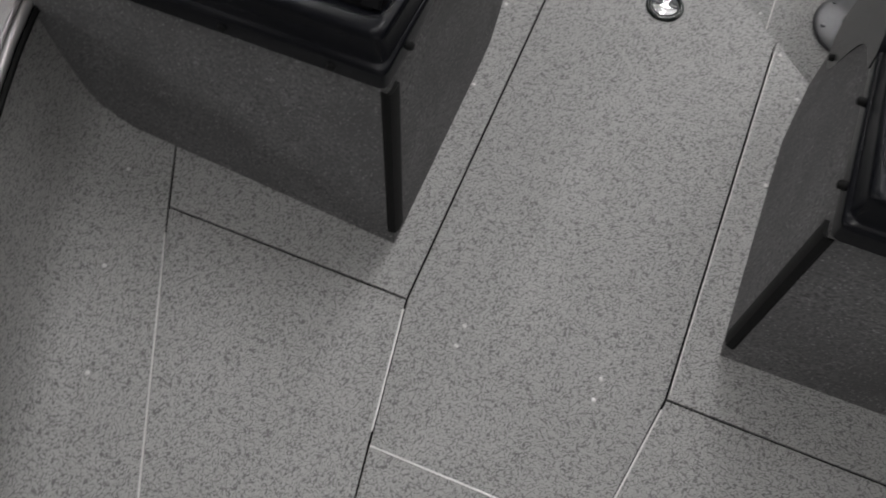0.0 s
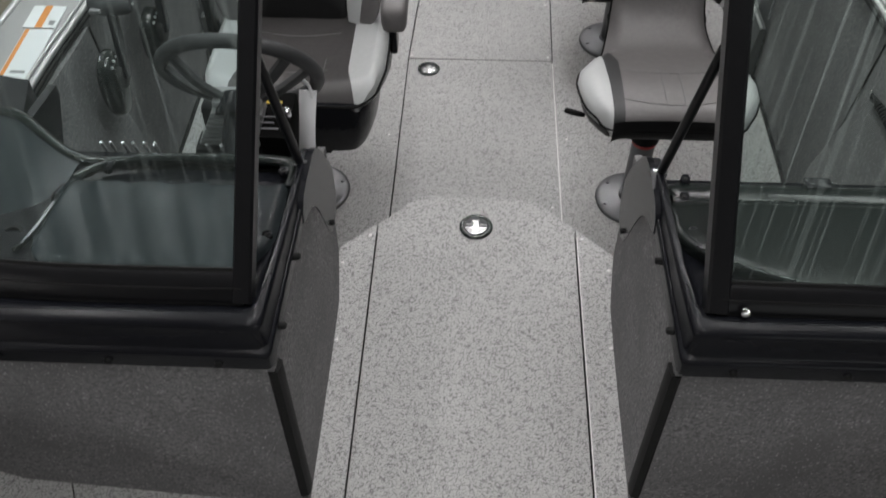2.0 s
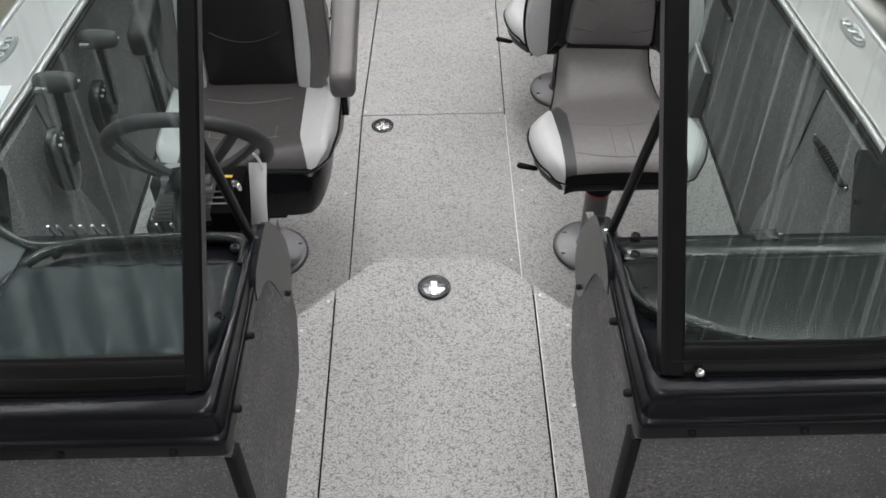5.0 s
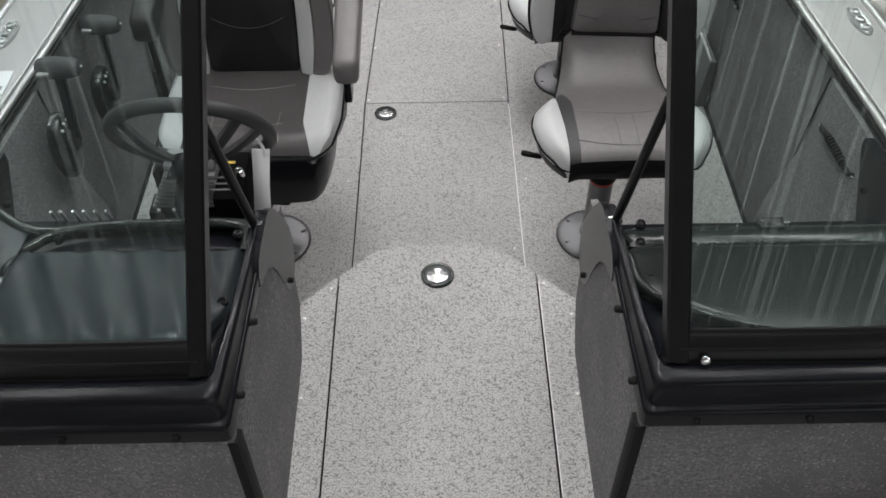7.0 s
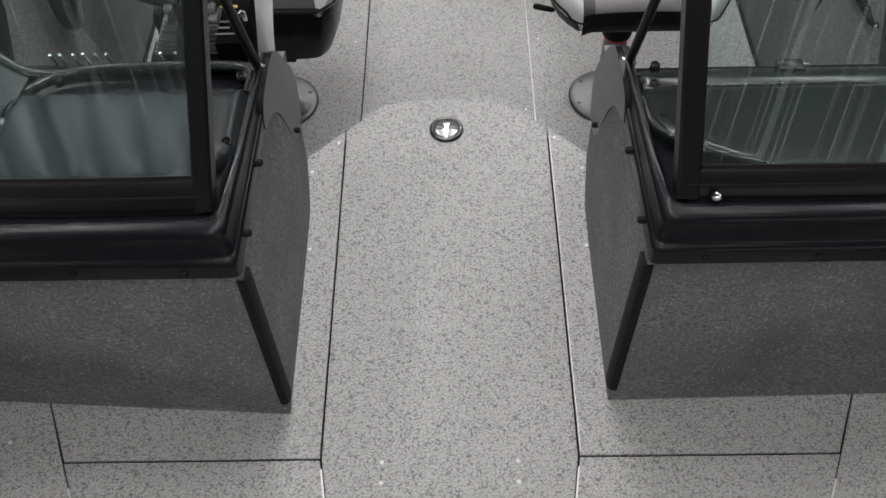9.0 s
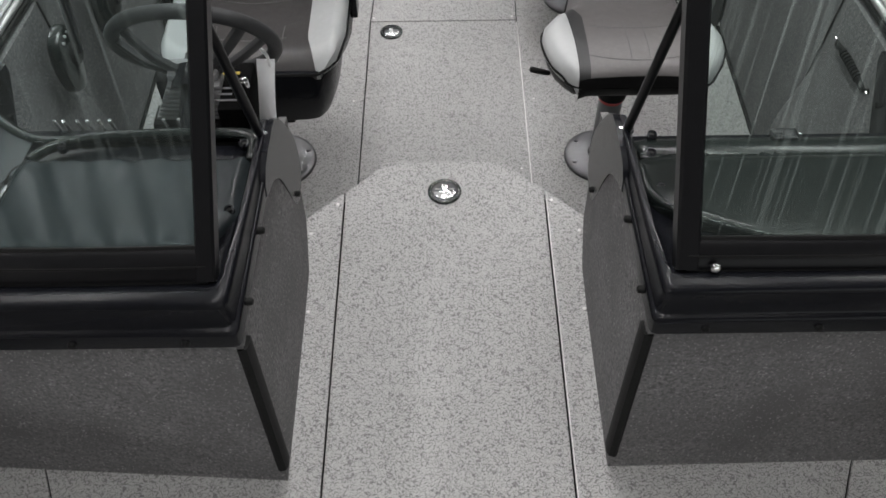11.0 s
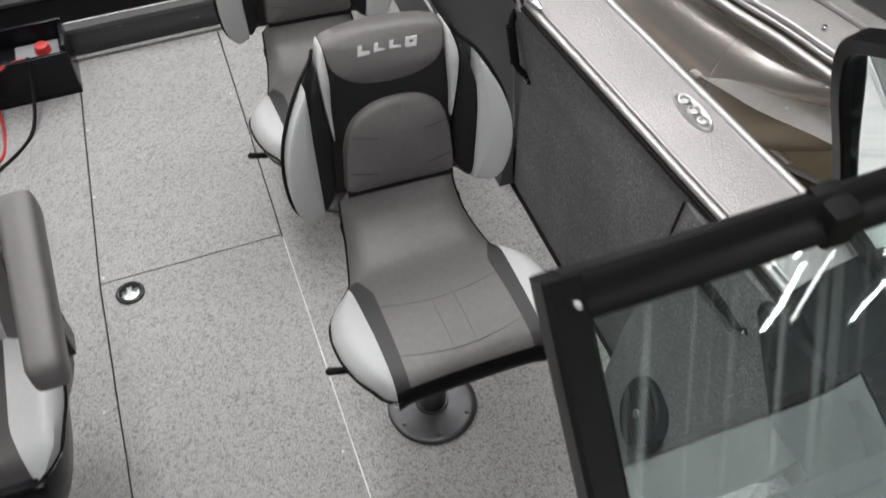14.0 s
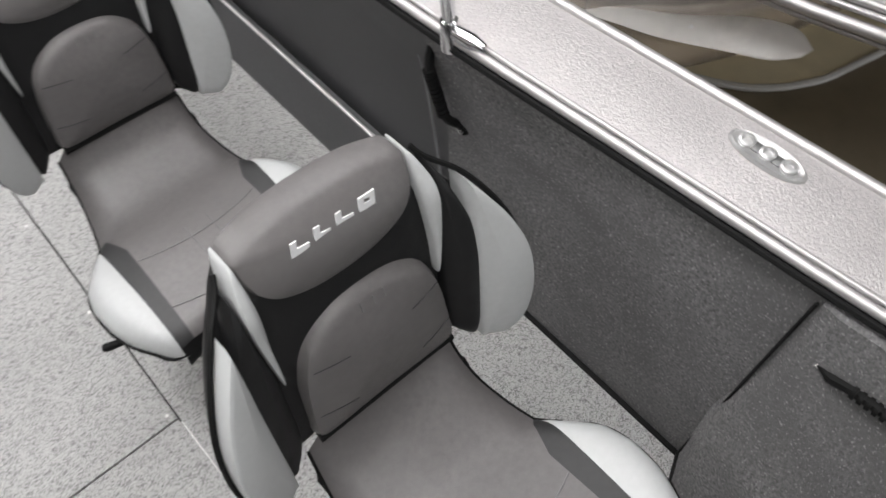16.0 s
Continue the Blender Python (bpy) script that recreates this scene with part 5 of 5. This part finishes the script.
grab_handle((0.995, 1.176, 0.166), (1.000, 0.960, 0.178), (-0.96, 0, -0.25), "black ribbed grab handle on carpeted pod", 9, 0.006)
grab_handle((0.968, 1.985, 0.255), (0.984, 1.930, 0.037), (-1, 0, 0), "black strap handle below gunwale", 11, 0.03)

spk = thing("speaker", "round black ribbed loudspeaker set in side pod", "speaker")
axis = Vector((-0.92, 0.26, 0.30)).normalized()
c = Vector((0.878, 1.03, -0.185))
bm = bmesh.new()
add_loft(bm, [circle(c + axis * d, axis, r, 40) for r, d in ((0.086, -0.02), (0.086, 0.006), (0.080, 0.012), (0.072, 0.008))])
part("bezel", bm, BLACK, spk)
part("cone", cyl(c - axis * 0.01, c + axis * 0.006, 0.073, None, 36), BLACK, spk)
u = axis.orthogonal().normalized()
u = (Vector((0, 0, 1)) - axis * axis.z).normalized()
w = axis.cross(u)
for k in range(-5, 6):
    off = k * 0.012
    half = math.sqrt(max(0, 0.072**2 - off**2))
    p0, p1 = c + axis * 0.010 + u * off - w * half, c + axis * 0.010 + u * off + w * half
    part("slat", tube([p0, p1], 0.0028, 6), RUBBER, spk)
part("badge", cyl(c + axis * 0.012, c + axis * 0.017, 0.012, 0.011, 18, 0.002), DISH, spk)

pole = thing("canopy_pole", "polished steel canopy pole in gunwale socket", "pole")
part("tube", tube([(0.948, 1.915, 0.30), (0.948, 1.95, 0.80)], 0.0115, 14), CHROME, pole)
part("socket", cyl((0.948, 1.914, 0.285), (0.948, 1.918, 0.345), 0.018, 0.016, 16, 0.004), CHROME, pole)
part("clamp", tube([(0.948, 1.915, 0.325), (0.955, 1.87, 0.324), (0.960, 1.845, 0.322)], [0.012, 0.014, 0.008], 12), CHROME, pole)

# black end bracket under gunwale beside the windscreen
for s in (-1, 1):
    br = thing("gunwale_bracket", "black plastic bracket between console and gunwale", "bracket", group="gunwale brackets")
    bm = bmesh.new()
    outl = [(0.93, 0.30), (0.86, 0.20), (0.80, 0.12), (0.66, 0.12), (0.62, 0.30), (0.70, 0.36), (0.93, 0.325)]
    add_loft(bm, [[(s * x, y, z) for y, z in outl] for x in (0.965, 0.985)])
    part("plate", bm, BLACK, br)
    part("bolt", cyl((s * 0.966, 0.85, 0.24), (s * 0.958, 0.85, 0.24), 0.008, 0.007, 12, 0.002), RUBBER, br)

# ---- gunwale fittings ----


def cleat(x, y, s):
    k = thing("pop_up_cleat", "polished steel pop-up cleat let into gunwale", "cleat", pose(x, y, SHEER - 0.001, 0, 0, 2.0 * s), "gunwale cleats")
    ring = [(0.024 * math.copysign(abs(math.cos(a)) ** 0.9, math.cos(a)), 0.062 * math.sin(a)) for a in np.linspace(0, 2 * math.pi, 37)[:-1]]
    bm = bmesh.new()
    add_loft(bm, [[(px * q, py * q, z) for px, py in ring] for q, z in ((1.06, 0.0), (1.04, 0.004), (0.96, 0.007), (0.86, 0.005), (0.8, 0.004))])
    part("plate", bm, CLEAT, k)
    for py in (-0.036, 0.0, 0.036):
        bm = bmesh.new()
        add_loft(bm, [circle((0, py, z), UP, r, 18) for r, z in ((0.013, 0.004), (0.013, 0.0095), (0.009, 0.0105), (0.007, 0.006))])
        part("horn", bm, CLEAT, k)
    for py in (-0.018, 0.018):
        part("slot", box((-0.009, py - 0.008, 0.004), (0.009, py + 0.008, 0.0062), 0.001), DISH, k)
    return k


cleat(1.116, 1.412, 1)
cleat(-1.116, 1.412, -1)

for (y0, y1, x0, x1, nm) in ((1.158, 1.25, 1.046, 1.128, 0), (0.90, 1.15, 1.046, 1.118, 1)):
    st = thing("warning_sticker", "white gunwale sticker with orange print", "sticker", group="gunwale stickers")
    part("paper", box((-x1, y0, SHEER - 0.001), (-x0, y1, SHEER + 0.0016), 0), WHITE, st)
    if nm == 0:
        part("orange_band", box((-1.098, y0, SHEER + 0.0016), (-1.080, y1, SHEER + 0.0022), 0), ORANGE, st)
        part("print_bar", box((-1.068, y0 + 0.012, SHEER + 0.0016), (-1.054, y0 + 0.03, SHEER + 0.0022), 0), PRINT, st)
    else:
        part("orange_band", box((-1.116, y0, SHEER + 0.0016), (-1.106, y1, SHEER + 0.0022), 0), ORANGE, st)
        for k in range(3):
            part("print_bar", box((-1.095, y0 + 0.02 + 0.03 * k, SHEER + 0.0016), (-1.06, y0 + 0.03 + 0.03 * k, SHEER + 0.0022), 0), PRINT, st)

# ---- stern ----
stern = thing("stern_bulkhead", "dark stern bulkhead with aluminium edge and recess blackened for shade", "bulkhead", kind="structure")
part("low_panel", box((-1.0, 3.118, FLOOR - 0.02), (1.0, 3.14, -0.325), 0.004), SCUFFED, stern, "scuffed dark grey riser")
part("edge", box((-1.0, 3.112, -0.325), (1.0, 3.165, -0.305), 0.004), PANEL, stern)
part("edge_trim", tube([(-1.0, 3.160, -0.304), (1.0, 3.145, -0.304)], 0.0024, 8), TRIM, stern, "thin bright edge")
part("aft_shelf", box((-0.95, 3.37, -0.338), (0.95, 3.845, -0.318), 0.006), PANEL, stern, "dark grey shelf in recess")
# deep shade of the stern recess is put into these near-black boxes
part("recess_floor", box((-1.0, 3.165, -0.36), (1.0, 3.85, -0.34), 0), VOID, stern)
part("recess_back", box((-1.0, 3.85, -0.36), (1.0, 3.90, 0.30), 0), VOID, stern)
part("splash_well", box((-0.95, 3.50, 0.02), (0.95, 3.88, 0.08), 0.015), PANEL, stern)
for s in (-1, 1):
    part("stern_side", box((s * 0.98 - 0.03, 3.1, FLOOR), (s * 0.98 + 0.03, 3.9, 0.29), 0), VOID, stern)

slip = thing("paper_slip", "crumpled white paper slip on recess shelf", "paper")
bm = bmesh.new()
add_loft(bm, [[(0.135 + 0.07 * u, 3.362 + 0.05 * v - 0.02 * u, -0.316 + 0.014 * math.sin(3.0 * u + 4.0 * v) ** 2 + dz) for u in np.linspace(0, 1, 7)] for v, dz in ((0, 0), (0.35, 0.004), (0.7, 0.002), (1.0, 0.006))], caps=False, closed=False)
bmesh.ops.solidify(bm, geom=bm.faces[:], thickness=0.001)
part("sheet", bm, WHITE, slip)

box_ = thing("battery_tray", "black open battery tray on cockpit floor", "battery tray", pose(-0.355, 2.985, FLOOR))
for a, b in (((-0.14, -0.075, 0), (0.14, 0.09, 0.012)), ((-0.14, -0.075, 0.012), (0.14, -0.06, 0.17)), ((-0.14, 0.075, 0.012), (0.14, 0.09, 0.20)), ((-0.14, -0.06, 0.012), (-0.125, 0.075, 0.19)), ((0.125, -0.06, 0.012), (0.14, 0.075, 0.19))):
    part("side", box(a, b, 0.004), BLACK, box_)
bat = thing("battery", "boat battery with grey label and red terminal", "battery", pose(-0.365, 2.995, FLOOR + 0.013))
part("case", box((-0.11, -0.055, 0), (0.125, 0.06, 0.12), 0.006), BLACK, bat)
part("top_label", box((-0.02, -0.05, 0.12), (0.12, 0.05, 0.124), 0.001), PRINT, bat, "grey printed top label")
part("red_cap", cyl((0.07, 0.0, 0.124), (0.07, 0.0, 0.150), 0.028, 0.024, 16, 0.006), RED, bat, "red terminal cap")
part("terminal", cyl((-0.10, 0.0, 0.12), (-0.10, 0.0, 0.15), 0.012, 0.010, 14, 0.002), STEEL, bat)
for nm, mat, pts in (
    ("red cable looped over cockpit floor", RED, [(-0.36, 2.96, -0.275), (-0.45, 2.88, -0.26), (-0.50, 2.80, -0.40), (-0.62, 2.72, -0.414), (-0.66, 2.86, -0.414), (-0.56, 2.95, -0.36), (-0.47, 2.98, -0.22)]),
    ("red cable with clamp beside battery", RED, [(-0.44, 2.98, -0.235), (-0.47, 2.88, -0.28), (-0.48, 2.78, -0.413), (-0.52, 2.64, -0.414), (-0.75, 2.60, -0.414)]),
    ("black cable trailing over cockpit floor", RUBBER, [(-0.34, 2.93, -0.25), (-0.36, 2.84, -0.35), (-0.40, 2.74, -0.414), (-0.50, 2.62, -0.414), (-0.62, 2.56, -0.414)]),
):
    cb = thing("battery_cable", nm, "cable", group="battery cables")
    part("lead", tube(smooth_line(pts, 6), 0.006, 8), mat, cb)

# ---- made-up tan sheet for the bright floor area under the neighbouring boat ----
sheet_line = smooth_line([(2.0, 6.5, 0), (2.35, 4.4, 0), (2.72, 3.1, 0), (2.98, 2.60, 0), (3.05, 2.47, 0), (3.14, 2.35, 0), (3.30, 2.23, 0), (3.55, 2.14, 0), (4.3, 2.05, 0), (6.5, 2.1, 0), (7.2, 6.5, 0)], 5)
mat = thing("floor_mat", "added tan sheet with pale edge, lightened, below pontoon boat", "mat")
part("mat_body", prism([p.xy for p in sheet_line], room["z0"], room["z0"] + 0.022, 0.004), TAN_SHEET, mat)
part("mat_edge", tube([p + Vector((0, 0, room["z0"] + 0.02)) for p in sheet_line], 0.018, 8), TRIM, mat, "pale rolled edge of added sheet")

# ---- neighbouring pontoon boat on the port side ----
pon = thing("pontoon_boat", "bare aluminium pontoon boat parked alongside", "boat")
d = Vector((0.20, -0.98, 0)).normalized()
side = Vector((0.98, 0.20, 0)).normalized()
ax0 = Vector((2.50, 2.70, -0.95))
rings = []
for t, r, dz, dx in ((-4.0, 0.33, 0, 0), (-1.0, 0.33, 0, 0), (0.0, 0.33, 0, 0), (0.15, 0.32, 0.012, 0.01), (0.32, 0.285, 0.05, 0.04), (0.48, 0.235, 0.105, 0.085), (0.62, 0.17, 0.17, 0.14), (0.72, 0.10, 0.23, 0.18), (0.78, 0.03, 0.28, 0.20)):
    rings.append(circle(ax0 + d * t + side * dx + Vector((0, 0, dz)), d, r, 48))
part("pontoon", add_loft(bmesh.new(), rings), ALU, pon, "bare aluminium pontoon tube")
part("weld_seam", tube(circle(ax0, d, 0.3315, 48), 0.004, 6, closed=True), PULL, pon)
keel = smooth_line([ax0 + d * t + side * dx + Vector((0, 0, z)) for t, dx, z in ((-4.0, 0, -0.335), (0.0, 0, -0.335), (0.15, 0.01, -0.312), (0.32, 0.04, -0.238), (0.48, 0.085, -0.133), (0.62, 0.14, -0.005), (0.74, 0.185, 0.13))], 4)
part("keel_strip", tube(keel, 0.014, 8), ALU, pon, "aluminium keel strip")
fin = smooth_line([(2.165, 2.70, -0.885), (2.185, 2.50, -0.835), (2.20, 2.314, -0.785), (2.26, 2.10, -0.735), (2.31, 1.98, -0.720), (2.345, 1.90, -0.675)], 8)
inn = smooth_line([(2.19, 2.69, -0.885), (2.24, 2.50, -0.80), (2.30, 2.33, -0.755), (2.39, 2.12, -0.685), (2.42, 1.98, -0.655), (2.38, 1.885, -0.655)], 8)
bm = add_loft(bmesh.new(), [[a.lerp(b, k) for a, b in zip(fin, inn)] for k in np.linspace(0, 1, 10)], caps=False, closed=False)
bmesh.ops.solidify(bm, geom=bm.faces[:], thickness=0.004)
part("spray_fin", bm, FIN, pon, "bent aluminium spray fin")
hinge = Matrix.Translation(fin[0].lerp(inn[0], 0.5)) @ Matrix(((side.x, d.x, 0, 0), (side.y, d.y, 0, 0), (0, 0, 1, 0), (0, 0, 0, 1)))
part("hinge_plate", box((-0.030, -0.028, -0.006), (0.022, 0.022, 0.012), 0.005, hinge), TRIM, pon, "small bright hinge plate")
part("fin_label", box((-0.028, -0.007, 0), (0.028, 0.007, 0.002), 0, pose(2.285, 2.24, -0.758, 28, 25, -68)), WHITE, pon, "small white label")
edge = [(1.60, 4.9, -0.45), (2.00, 3.1, -0.45), (2.12, 2.58, -0.45), (2.19, 2.34, -0.45), (2.24, 2.11, -0.45), (2.31, 1.82, -0.45), (2.42, 1.50, -0.45), (2.62, 1.22, -0.45), (2.95, 1.02, -0.45), (3.5, 0.92, -0.45)]
line = smooth_line(edge, 5)
for dz, r, off in ((-0.045, 0.010, 0.016), (0.0, 0.020, 0.0), (0.036, 0.010, 0.022), (0.050, 0.014, 0.045)):
    part("deck_rail", tube([p + Vector((0, 0, dz)) + side * off for p in line], r, 10), RAIL, pon, "bright extruded deck edge")
bm = bmesh.new()
far = [p + side * 2.3 for p in line]
add_loft(bm, [[p + side * 0.05 + Vector((0, 0, 0.045)) for p in line], [p + Vector((0, 0, 0.045)) for p in far], [p + Vector((0, 0, 0.0)) for p in far], [p + side * 0.05 for p in line]], caps=False, closed=False)
part("deck", bm, DECKING, pon, "pale grey deck floor")
line2 = [p + side * (0.20 + 0.04 * math.sin(i * 0.09)) + Vector((0, 0, 0.055)) for i, p in enumerate(line)]
part("toe_rail", tube(line2, 0.013, 8), RAIL, pon)
for dz in (0.30, 0.62):
    part("fence_rail", tube([p + Vector((0, 0, dz)) + side * 0.10 for p in line2], 0.016, 8), CHROME, pon)
bm = bmesh.new()
add_loft(bm, [[p + side * o + Vector((0, 0, z)) for p in line2] for o, z in ((0.095, 0.0), (0.10, 0.60), (0.11, 0.60), (0.105, 0.0))], caps=False, closed=False)
part("fence_panel", bm, PANEL, pon, "dark fence panel")
for i in (12, 17, 21):
    p = line[i] + side * 0.12 + Vector((0, 0, 0.052))
    part("deck_bolt", cyl(p, p + UP * 0.012, 0.012, 0.010, 12, 0.004), CHROME, pon)
